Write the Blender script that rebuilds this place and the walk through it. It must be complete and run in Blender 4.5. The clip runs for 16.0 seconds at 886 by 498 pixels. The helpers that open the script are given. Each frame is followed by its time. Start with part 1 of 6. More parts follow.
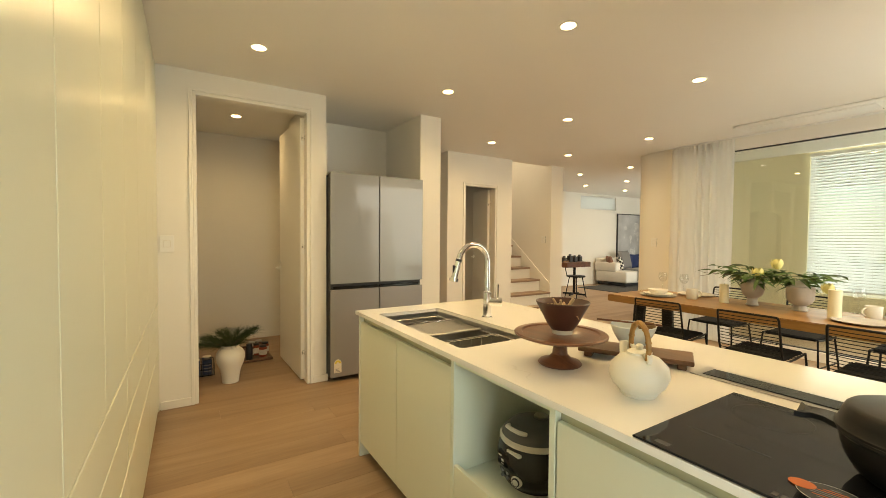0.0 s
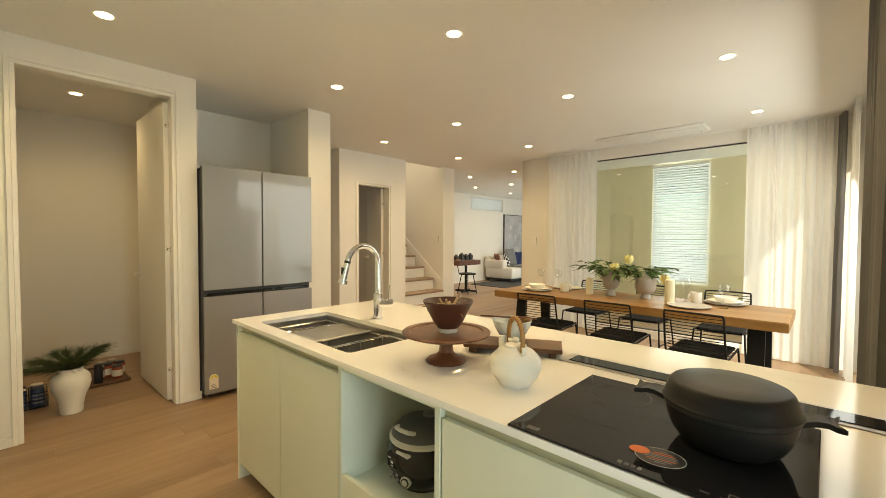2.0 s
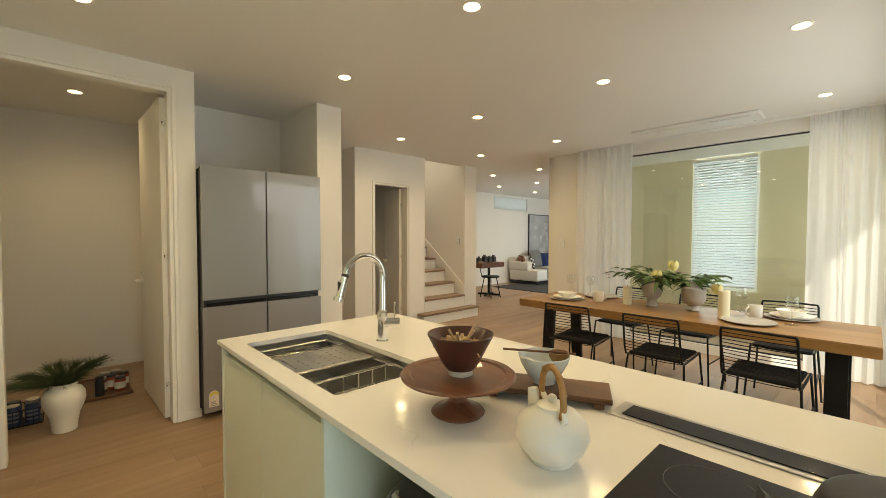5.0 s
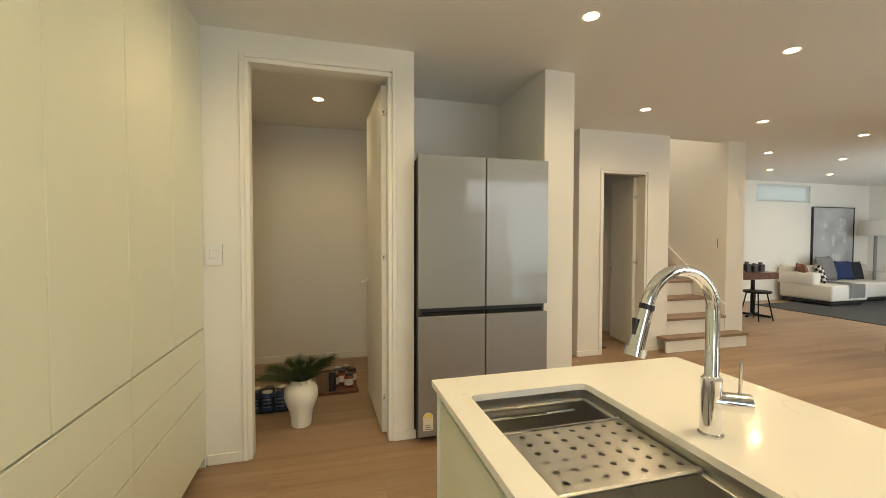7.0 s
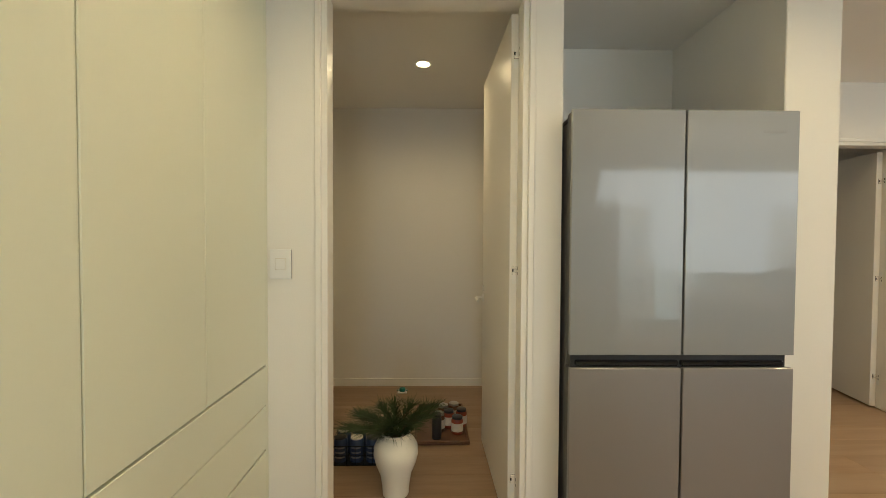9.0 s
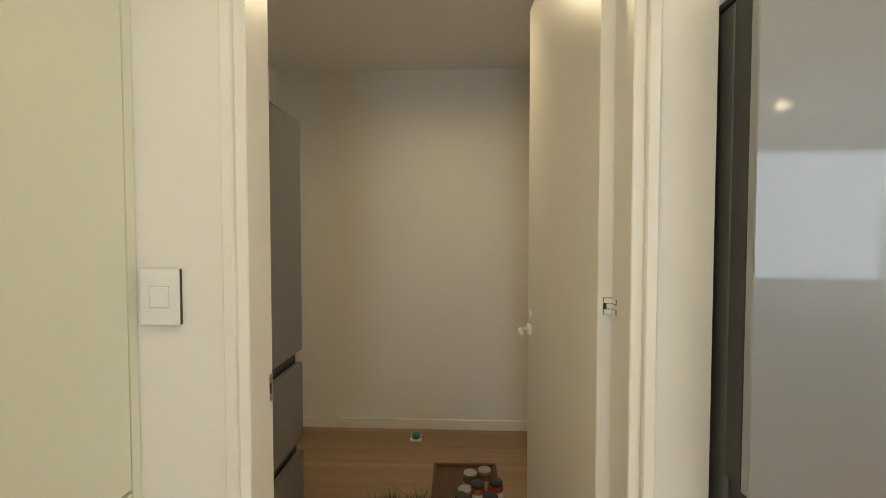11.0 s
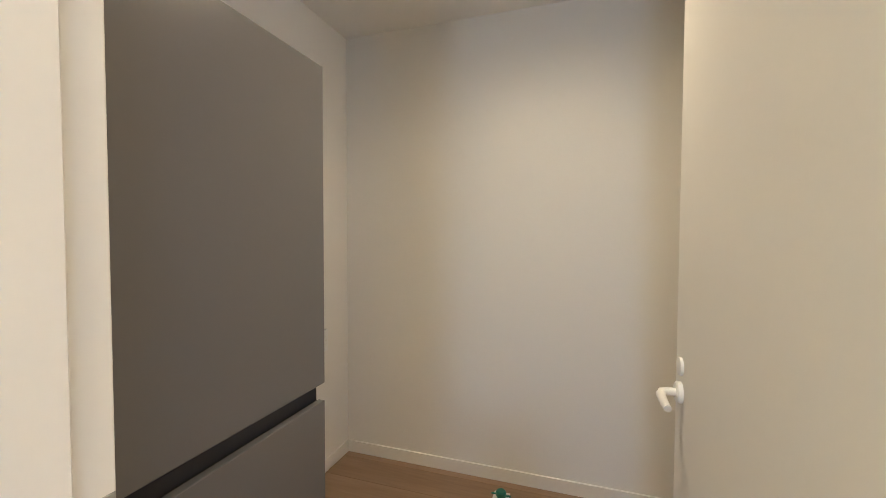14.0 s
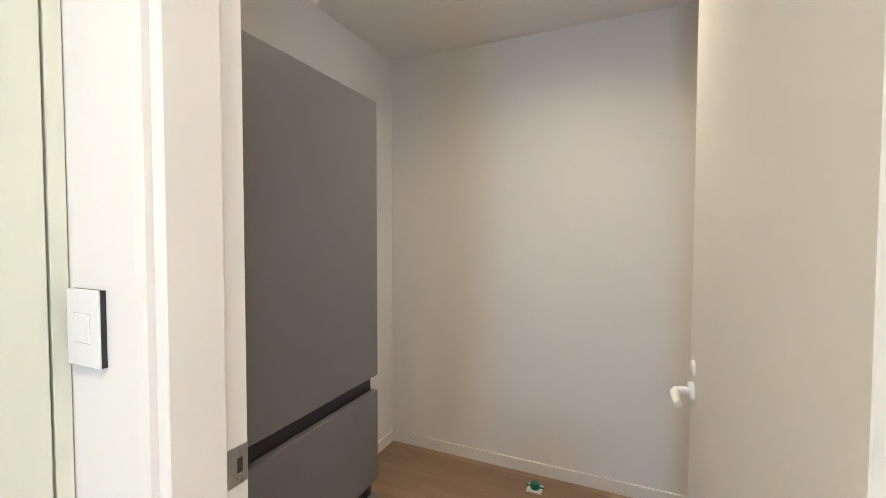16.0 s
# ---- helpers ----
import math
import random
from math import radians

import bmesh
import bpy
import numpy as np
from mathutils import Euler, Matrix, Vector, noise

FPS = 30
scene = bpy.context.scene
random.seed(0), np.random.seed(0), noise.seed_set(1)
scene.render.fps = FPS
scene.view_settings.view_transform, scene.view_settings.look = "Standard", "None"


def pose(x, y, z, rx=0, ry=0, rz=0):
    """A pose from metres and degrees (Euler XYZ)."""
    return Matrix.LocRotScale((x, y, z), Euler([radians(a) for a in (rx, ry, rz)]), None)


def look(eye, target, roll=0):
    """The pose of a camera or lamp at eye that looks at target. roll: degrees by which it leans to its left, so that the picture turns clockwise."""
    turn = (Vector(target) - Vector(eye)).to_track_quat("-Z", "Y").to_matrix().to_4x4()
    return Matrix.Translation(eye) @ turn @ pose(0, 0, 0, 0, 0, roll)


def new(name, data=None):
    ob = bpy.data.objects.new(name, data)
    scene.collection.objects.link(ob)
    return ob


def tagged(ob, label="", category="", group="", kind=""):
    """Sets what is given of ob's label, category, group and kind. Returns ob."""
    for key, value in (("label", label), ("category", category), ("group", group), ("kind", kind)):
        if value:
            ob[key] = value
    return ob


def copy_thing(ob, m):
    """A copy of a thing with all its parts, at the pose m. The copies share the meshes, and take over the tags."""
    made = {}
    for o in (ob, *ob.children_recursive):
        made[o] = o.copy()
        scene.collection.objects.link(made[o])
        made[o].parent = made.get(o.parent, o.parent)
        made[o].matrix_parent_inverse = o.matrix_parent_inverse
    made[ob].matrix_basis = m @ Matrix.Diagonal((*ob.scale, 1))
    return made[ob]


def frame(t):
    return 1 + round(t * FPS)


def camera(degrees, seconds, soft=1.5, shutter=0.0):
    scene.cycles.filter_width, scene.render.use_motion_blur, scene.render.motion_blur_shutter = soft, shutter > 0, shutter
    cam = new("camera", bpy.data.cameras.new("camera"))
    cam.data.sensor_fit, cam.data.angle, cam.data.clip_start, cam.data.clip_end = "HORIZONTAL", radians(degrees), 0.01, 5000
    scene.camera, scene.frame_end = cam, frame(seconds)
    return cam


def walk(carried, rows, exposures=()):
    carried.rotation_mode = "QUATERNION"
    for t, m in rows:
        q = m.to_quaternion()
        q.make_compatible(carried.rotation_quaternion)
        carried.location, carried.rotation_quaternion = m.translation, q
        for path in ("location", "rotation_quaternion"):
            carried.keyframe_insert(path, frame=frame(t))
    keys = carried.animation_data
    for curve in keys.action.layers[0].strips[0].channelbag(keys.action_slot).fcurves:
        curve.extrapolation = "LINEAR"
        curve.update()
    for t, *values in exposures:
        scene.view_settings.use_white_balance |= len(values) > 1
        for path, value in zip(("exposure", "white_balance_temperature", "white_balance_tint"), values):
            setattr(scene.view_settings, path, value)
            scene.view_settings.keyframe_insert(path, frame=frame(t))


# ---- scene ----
cam = camera(95.0, 16.0, soft=0.8)
PATH = [
    (0, (0.422, 0.417, 1.292), (1.483, 2.112, 1.23), 0.5),
    (0.5, (0.446, 0.409, 1.291), (1.67, 1.989, 1.228), 0.5),
    (1, (0.453, 0.407, 1.297), (1.79, 1.893, 1.234), 0.4),
    (1.5, (0.454, 0.404, 1.299), (1.863, 1.823, 1.237), 0.4),
    (2, (0.454, 0.404, 1.3), (1.907, 1.778, 1.238), 0.3),
    (2.5, (0.45, 0.404, 1.297), (1.931, 1.747, 1.235), 0.3),
    (3, (0.454, 0.404, 1.298), (1.951, 1.729, 1.236), 0.2),
    (5.5, (0.809, 0.771, 1.341), (2.048, 2.339, 1.275), -0.0),
    (6, (0.868, 0.976, 1.334), (1.864, 2.709, 1.268), 0.1),
    (6.5, (0.899, 1.187, 1.333), (1.667, 3.033, 1.269), 0.2),
    (7, (0.927, 1.408, 1.323), (1.461, 3.334, 1.264), 0.1),
    (7.5, (0.930, 1.628, 1.311), (1.217, 3.607, 1.258), 0.0),
    (8, (0.922, 1.862, 1.315), (1.087, 3.855, 1.266), 0.2),
    (8.5, (0.900, 2.076, 1.317), (1.000, 4.073, 1.275), 0.2),
    (9, (0.926, 2.306, 1.328), (0.960, 4.305, 1.278), 0.3),
    (9.5, (0.943, 2.528, 1.332), (0.928, 4.527, 1.290), 0.4),
    (10, (0.931, 2.735, 1.345), (0.883, 4.733, 1.303), 0.5),
    (10.2, (0.929, 2.820, 1.347), (0.871, 4.819, 1.301), 0.4),
    (12.3, (0.954, 3.615, 1.355), (0.809, 5.608, 1.279), 0.1),
    (12.5, (0.975, 3.677, 1.346), (0.808, 5.669, 1.272), 0.2),
    (13, (0.997, 3.763, 1.335), (0.703, 5.74, 1.258), 0.1),
    (13.5, (0.989, 3.788, 1.325), (0.502, 5.727, 1.251), 0.1),
    (14, (1.0, 3.805, 1.324), (0.36, 5.699, 1.255), 0.2),
    (14.5, (1.003, 3.8, 1.33), (0.289, 5.667, 1.255), 0.1),
    (15, (1.02, 3.773, 1.346), (0.247, 5.615, 1.271), 0.2),
    (15.5, (1.026, 3.724, 1.357), (0.216, 5.551, 1.284), 0.2),
    (16, (1.055, 3.642, 1.366), (0.243, 5.469, 1.298), 0.1),
]
EXPOSURES = [(0, -0.14, 8400, 6), (1.5, -0.16, 7750, 5), (3, -0.27, 7500, 5), (5.5, -0.46, 6900, 5), (7, -0.27, 6750, 5), (9.5, -0.29, 6250, 4), (12.5, 0.2, 5750, 10), (13.5, 0.5, 5500, 12), (14.5, 0.65, 5250, 14), (16, 0.7, 5050, 14)]
SEG = [(t, look(e, g, r)) for t, e, g, r in PATH]
walk(cam, SEG, EXPOSURES)

# ---- world, sun, daylight openings ----
world = bpy.data.worlds.new("sky")
scene.world = world
world.use_nodes = True
wn = world.node_tree.nodes
sky = wn.new("ShaderNodeTexSky")
sky.sky_type, sky.sun_disc = "NISHITA", False
sky.sun_elevation, sky.sun_rotation = radians(30.5), radians(244.7)
world.node_tree.links.new(sky.outputs[0], wn["Background"].inputs[0])
wn["Background"].inputs[1].default_value = 0.12
sun = new("sun", bpy.data.lights.new("sun", "SUN"))
sun.data.energy, sun.data.angle, sun.data.color = 5.0, radians(0.6), (1.0, 0.95, 0.86)
sun.matrix_world = look((0, 0, 10), (0.95, 0.45, 9.38))


def daylight(name, x, y, z, tx, ty, w, h, energy, color=(0.88, 0.94, 1.0), down=0.35):
    """Area lamp for sky light in a window's opening, and for the added fills."""
    lamp = new(name, bpy.data.lights.new(name, "AREA"))
    lamp.data.shape, lamp.data.size, lamp.data.size_y = "RECTANGLE", w, h
    lamp.data.energy, lamp.data.color = energy, color
    lamp.matrix_world = look((x, y, z), (x + tx, y + ty, z - down))
    return lamp


daylight("daylight_dining", 4.35, 0.07, 1.2, 0, 1, 2.7, 2.1, 66, down=0.3)
daylight("daylight_living", 10.2, 4.02, 1.3, 0, 1, 3.2, 2.0, 95)
daylight("daylight_side_room", 7.83, 2.13, 1.52, -1, 0, 0.76, 1.85, 26, down=0.0)
aisle = daylight("daylight_kitchen", 0.88, -0.105, 1.05, 0, 1, 0.56, 1.4, 10.5, (0.76, 0.89, 1.0), down=0.03)
aisle.data.spread = radians(125)
daylight("daylight_strip_window", 10.24, 7.96, 2.265, 0, -1, 1.4, 0.3, 2.6, down=0.0)
# added fill lamp, out of view, brightening the side room and the curtains
daylight("fill_side_room", 7.0, 0.03, 1.4, 0, 1, 1.2, 1.8, 26, down=0.1)
# unseen warm fill added under the stairwell ceiling to light the stair walls
upper = daylight("fill_upper_hall", 5.2, 6.7, 4.5, 0, 1, 0.7, 1.6, 32, (1.0, 0.9, 0.78))
upper.matrix_world = look((5.2, 6.7, 4.5), (5.2, 6.701, 3.0))
LAMP_STRENGTH = 45.0
SPOT_WATTS = 38.0
LAMP_COLOR = (1.0, 0.75, 0.42)


# ---- materials ----
def mat(name, base, rough=0.5, metal=0.0, vary=0.06, scale=3.0, grain=60.0, bump=0.02, coat=0.0, spec=0.5, stretch=(1, 1, 1), rand=0.0):
    """A surface with broad and fine variation of colour, gloss and relief, in metres."""
    m = bpy.data.materials.new(name)
    m.use_nodes = True
    nt = m.node_tree
    n, l = nt.nodes, nt.links
    p = n["Principled BSDF"]
    p.inputs["Metallic"].default_value = metal
    p.inputs["Coat Weight"].default_value = coat
    p.inputs["Coat Roughness"].default_value = 0.05
    p.inputs["Specular IOR Level"].default_value = spec
    geo = n.new("ShaderNodeNewGeometry")
    mp = n.new("ShaderNodeMapping")
    mp.inputs["Scale"].default_value = stretch
    l.new(geo.outputs["Position"], mp.inputs["Vector"])
    big = n.new("ShaderNodeTexNoise")
    big.inputs["Scale"].default_value, big.inputs["Detail"].default_value = scale, 4
    fine = n.new("ShaderNodeTexNoise")
    fine.inputs["Scale"].default_value, fine.inputs["Detail"].default_value = grain, 3
    l.new(mp.outputs[0], big.inputs["Vector"])
    l.new(mp.outputs[0], fine.inputs["Vector"])
    mix = n.new("ShaderNodeMath")
    mix.operation = "MULTIPLY_ADD"
    mix.inputs[1].default_value = 0.35
    l.new(fine.outputs[0], mix.inputs[0])
    l.new(big.outputs[0], mix.inputs[2])
    ramp = n.new("ShaderNodeMapRange")
    ramp.inputs["From Min"].default_value, ramp.inputs["From Max"].default_value = 0.35, 1.0
    ramp.inputs["To Min"].default_value, ramp.inputs["To Max"].default_value = 1 - vary, 1 + vary
    l.new(mix.outputs[0], ramp.inputs[0])
    last = ramp.outputs[0]
    if rand:
        info = n.new("ShaderNodeObjectInfo")
        rr = n.new("ShaderNodeMapRange")
        rr.inputs["To Min"].default_value, rr.inputs["To Max"].default_value = 1 - rand, 1 + rand
        l.new(info.outputs["Random"], rr.inputs[0])
        mm = n.new("ShaderNodeMath")
        mm.operation = "MULTIPLY"
        l.new(last, mm.inputs[0])
        l.new(rr.outputs[0], mm.inputs[1])
        last = mm.outputs[0]
    vm = n.new("ShaderNodeVectorMath")
    vm.operation = "SCALE"
    vm.inputs[0].default_value = base
    l.new(last, vm.inputs["Scale"])
    l.new(vm.outputs[0], p.inputs["Base Color"])
    rg = n.new("ShaderNodeMapRange")
    rg.inputs["To Min"].default_value, rg.inputs["To Max"].default_value = max(0.02, rough * 0.88), min(1, rough * 1.12)
    l.new(big.outputs[0], rg.inputs[0])
    l.new(rg.outputs[0], p.inputs["Roughness"])
    if bump:
        b = n.new("ShaderNodeBump")
        b.inputs["Strength"].default_value, b.inputs["Distance"].default_value = bump, 0.01
        l.new(fine.outputs[0], b.inputs["Height"])
        l.new(b.outputs[0], p.inputs["Normal"])
    return m


def glow(name, color, strength):
    m = bpy.data.materials.new(name)
    m.use_nodes = True
    p = m.node_tree.nodes["Principled BSDF"]
    p.inputs["Base Color"].default_value = (*color, 1)
    p.inputs["Emission Color"].default_value = (*color, 1)
    p.inputs["Emission Strength"].default_value = strength
    return m


def pane_glass(name, tint=(0.95, 0.98, 0.95), ior=1.5):
    m = bpy.data.materials.new(name)
    m.use_nodes = True
    n, l = m.node_tree.nodes, m.node_tree.links
    n.remove(n["Principled BSDF"])
    fres, tr, gl, mx = n.new("ShaderNodeFresnel"), n.new("ShaderNodeBsdfTransparent"), n.new("ShaderNodeBsdfGlossy"), n.new("ShaderNodeMixShader")
    fres.inputs[0].default_value = ior
    tr.inputs[0].default_value = (*tint, 1)
    gl.inputs["Roughness"].default_value = 0.01
    l.new(fres.outputs[0], mx.inputs[0])
    l.new(tr.outputs[0], mx.inputs[1])
    l.new(gl.outputs[0], mx.inputs[2])
    l.new(mx.outputs[0], n["Material Output"].inputs[0])
    return m


def thin_glass(name):
    """Thin blown glass: clear, with a steady faint gloss."""
    m = bpy.data.materials.new(name)
    m.use_nodes = True
    n, l = m.node_tree.nodes, m.node_tree.links
    n.remove(n["Principled BSDF"])
    tr, gl, mx = n.new("ShaderNodeBsdfTransparent"), n.new("ShaderNodeBsdfGlossy"), n.new("ShaderNodeMixShader")
    tr.inputs[0].default_value = (0.97, 0.98, 0.98, 1)
    gl.inputs["Roughness"].default_value = 0.06
    mx.inputs[0].default_value = 0.14
    l.new(tr.outputs[0], mx.inputs[1])
    l.new(gl.outputs[0], mx.inputs[2])
    l.new(mx.outputs[0], n["Material Output"].inputs[0])
    return m


def sheer_cloth(name, color, see=0.12, trans=0.5):
    m = bpy.data.materials.new(name)
    m.use_nodes = True
    n, l = m.node_tree.nodes, m.node_tree.links
    n.remove(n["Principled BSDF"])
    d, t, s = n.new("ShaderNodeBsdfDiffuse"), n.new("ShaderNodeBsdfTranslucent"), n.new("ShaderNodeBsdfTransparent")
    m1, m2 = n.new("ShaderNodeMixShader"), n.new("ShaderNodeMixShader")
    geo, wv, mr = n.new("ShaderNodeNewGeometry"), n.new("ShaderNodeTexNoise"), n.new("ShaderNodeVectorMath")
    wv.inputs["Scale"].default_value = 220
    l.new(geo.outputs["Position"], wv.inputs["Vector"])
    rng = n.new("ShaderNodeMapRange")
    rng.inputs["To Min"].default_value, rng.inputs["To Max"].default_value = 0.9, 1.08
    l.new(wv.outputs[0], rng.inputs[0])
    mr.operation = "SCALE"
    mr.inputs[0].default_value = color
    l.new(rng.outputs[0], mr.inputs["Scale"])
    l.new(mr.outputs[0], d.inputs[0])
    l.new(mr.outputs[0], t.inputs[0])
    m1.inputs[0].default_value, m2.inputs[0].default_value = trans, see
    l.new(d.outputs[0], m1.inputs[1])
    l.new(t.outputs[0], m1.inputs[2])
    l.new(m1.outputs[0], m2.inputs[1])
    l.new(s.outputs[0], m2.inputs[2])
    l.new(m2.outputs[0], n["Material Output"].inputs[0])
    return m


def wood(name, dark, light, axis="X", rough=0.45, ring=7.0, rand=0.12, coat=0.0, bump=0.05):
    m = bpy.data.materials.new(name)
    m.use_nodes = True
    n, l = m.node_tree.nodes, m.node_tree.links
    p = n["Principled BSDF"]
    p.inputs["Coat Weight"].default_value = coat
    geo, mp, info = n.new("ShaderNodeNewGeometry"), n.new("ShaderNodeMapping"), n.new("ShaderNodeObjectInfo")
    mp.inputs["Scale"].default_value = {"X": (0.09, 1, 1), "Y": (1, 0.09, 1), "Z": (1, 1, 0.09)}[axis]
    l.new(geo.outputs["Position"], mp.inputs["Vector"])
    off = n.new("ShaderNodeVectorMath")
    off.operation = "MULTIPLY_ADD"
    off.inputs[1].default_value = (9.0, 7.0, 5.0)
    l.new(info.outputs["Random"], off.inputs[0])
    l.new(mp.outputs[0], off.inputs[2])
    a, b = n.new("ShaderNodeTexNoise"), n.new("ShaderNodeTexNoise")
    a.inputs["Scale"].default_value, a.inputs["Detail"].default_value, a.inputs["Distortion"].default_value = ring, 5, 1.2
    b.inputs["Scale"].default_value, b.inputs["Detail"].default_value = ring * 14, 3
    l.new(off.outputs[0], a.inputs["Vector"])
    l.new(off.outputs[0], b.inputs["Vector"])
    s = n.new("ShaderNodeMath")
    s.operation = "MULTIPLY_ADD"
    s.inputs[1].default_value = 0.45
    l.new(b.outputs[0], s.inputs[0])
    l.new(a.outputs[0], s.inputs[2])
    cr = n.new("ShaderNodeValToRGB")
    cr.color_ramp.elements[0].position, cr.color_ramp.elements[0].color = 0.5, (*dark, 1)
    cr.color_ramp.elements[1].position, cr.color_ramp.elements[1].color = 0.92, (*light, 1)
    l.new(s.outputs[0], cr.inputs[0])
    rr = n.new("ShaderNodeMapRange")
    rr.inputs["To Min"].default_value, rr.inputs["To Max"].default_value = 1 - rand, 1 + rand
    l.new(info.outputs["Random"], rr.inputs[0])
    vm = n.new("ShaderNodeVectorMath")
    vm.operation = "SCALE"
    l.new(cr.outputs[0], vm.inputs[0])
    l.new(rr.outputs[0], vm.inputs["Scale"])
    l.new(vm.outputs[0], p.inputs["Base Color"])
    rg = n.new("ShaderNodeMapRange")
    rg.inputs["To Min"].default_value, rg.inputs["To Max"].default_value = rough * 0.8, rough * 1.2
    l.new(b.outputs[0], rg.inputs[0])
    l.new(rg.outputs[0], p.inputs["Roughness"])
    bp = n.new("ShaderNodeBump")
    bp.inputs["Strength"].default_value, bp.inputs["Distance"].default_value = bump, 0.005
    l.new(b.outputs[0], bp.inputs["Height"])
    l.new(bp.outputs[0], p.inputs["Normal"])
    return m


def quartz(name):
    m = mat(name, (0.86, 0.85, 0.82), 0.16, vary=0.02, bump=0.0, coat=0.2)
    n, l = m.node_tree.nodes, m.node_tree.links
    p = n["Principled BSDF"]
    geo = [k for k in n if k.type == "NEW_GEOMETRY"][0]
    warp = n.new("ShaderNodeTexNoise")
    warp.inputs["Scale"].default_value, warp.inputs["Detail"].default_value = 2.2, 6
    warp.inputs["Distortion"].default_value = 0.4
    l.new(geo.outputs["Position"], warp.inputs["Vector"])
    d = n.new("ShaderNodeMath")
    d.operation = "SUBTRACT"
    d.inputs[1].default_value = 0.5
    l.new(warp.outputs[0], d.inputs[0])
    ab = n.new("ShaderNodeMath")
    ab.operation = "ABSOLUTE"
    l.new(d.outputs[0], ab.inputs[0])
    mask = n.new("ShaderNodeTexNoise")
    mask.inputs["Scale"].default_value = 3.1
    l.new(geo.outputs["Position"], mask.inputs["Vector"])
    ad = n.new("ShaderNodeMapRange")
    ad.inputs["From Min"].default_value, ad.inputs["From Max"].default_value = 0.42, 0.60
    ad.inputs["To Min"].default_value, ad.inputs["To Max"].default_value = 0.03, 0.0
    l.new(mask.outputs[0], ad.inputs[0])
    sb = n.new("ShaderNodeMath")
    sb.operation = "ADD"
    l.new(ab.outputs[0], sb.inputs[0])
    l.new(ad.outputs[0], sb.inputs[1])
    cr = n.new("ShaderNodeValToRGB")
    cr.color_ramp.elements[0].position, cr.color_ramp.elements[0].color = 0.0, (0.78, 0.758, 0.715, 1)
    cr.color_ramp.elements[1].position, cr.color_ramp.elements[1].color = 0.008, (0.86, 0.845, 0.81, 1)
    l.new(sb.outputs[0], cr.inputs[0])
    l.new(cr.outputs[0], p.inputs["Base Color"])
    return m


WALL = mat("wall_paint", (0.82, 0.79, 0.73), 0.6, vary=0.015, scale=1.2, grain=160, bump=0.05)
CEIL = mat("ceiling_paint", (0.84, 0.82, 0.78), 0.7, vary=0.012, scale=0.8, grain=200, bump=0.03)
TRIM = mat("trim_paint", (0.83, 0.80, 0.74), 0.35, vary=0.015, bump=0.01)
CABINET = mat("cabinet_lacquer", (0.74, 0.76, 0.63), 0.3, vary=0.015, scale=0.7, grain=120, bump=0.006)
CABINET_IN = mat("cabinet_inside", (0.72, 0.77, 0.66), 0.4, vary=0.02, bump=0.01)
# cabinet green darkened: the shade between doors and drawers is in the colour
CABINET_SHADED = mat("cabinet_shaded", (0.46, 0.455, 0.32), 0.45, vary=0.03, bump=0.01)
QUARTZ = quartz("quartz_top")
OAK = wood("oak_floor", (0.265, 0.165, 0.098), (0.375, 0.255, 0.162), "X", 0.42, 5.0, 0.10)
TREAD = wood("oak_tread", (0.24, 0.155, 0.105), (0.36, 0.245, 0.17), "X", 0.45, 6.0, 0.06)
TABLE = wood("table_oak", (0.20, 0.097, 0.030), (0.35, 0.19, 0.062), "Y", 0.4, 7.0, 0.04, 0.1)
WALNUT = wood("walnut", (0.085, 0.028, 0.012), (0.20, 0.075, 0.035), "Y", 0.35, 9.0, 0.1, 0.15)
DARKWOOD = wood("dark_board", (0.09, 0.04, 0.018), (0.17, 0.08, 0.04), "Y", 0.45, 8.0, 0.1)
STEEL = mat("fridge_glass_front", (0.285, 0.29, 0.298), 0.42, 0.3, vary=0.02, grain=260, bump=0.0, coat=1.0, spec=0.3, stretch=(1, 1, 0.05))
STEEL.node_tree.nodes["Principled BSDF"].inputs["Coat IOR"].default_value = 1.55
STEEL.node_tree.nodes["Principled BSDF"].inputs["Coat Roughness"].default_value = 0.06
STEEL_LOW = mat("fridge_glass_low", (0.285, 0.272, 0.274), 0.40, 0.45, vary=0.02, grain=260, bump=0.003, coat=0.35, stretch=(1, 1, 0.05))
GREY_FRIDGE = mat("grey_fridge_glass", (0.155, 0.146, 0.141), 0.30, 0.0, vary=0.02, bump=0.0)
GLOSSBLACK = mat("gloss_black", (0.018, 0.017, 0.018), 0.22, vary=0.1, bump=0.0)
DARK = mat("dark_plastic", (0.025, 0.025, 0.028), 0.4, vary=0.1, bump=0.02)
DARKGREY = mat("dark_grey_side", (0.10, 0.10, 0.105), 0.45, vary=0.05, bump=0.02)
CHROME = mat("chrome", (0.78, 0.78, 0.79), 0.06, 1.0, vary=0.02, bump=0.0)
SINK = mat("brushed_steel", (0.52, 0.51, 0.49), 0.30, 0.95, vary=0.04, grain=300, bump=0.01, stretch=(1, 0.1, 1))
BLACKGLASS = mat("black_glass", (0.012, 0.012, 0.013), 0.05, vary=0.1, bump=0.0, spec=0.35)
BLACKPAINT = mat("black_powder_coat", (0.010, 0.010, 0.0105), 0.5, vary=0.1, grain=400, bump=0.02, spec=0.25)
CASTIRON = mat("cast_iron", (0.010, 0.0098, 0.0098), 0.42, vary=0.12, grain=500, bump=0.06, spec=0.28)
FABRIC_BLACK = mat("black_seat_pad", (0.015, 0.015, 0.016), 0.9, vary=0.15, grain=350, bump=0.15, spec=0.2)
WHITE = mat("white_plastic", (0.82, 0.81, 0.78), 0.35, vary=0.02, bump=0.0)
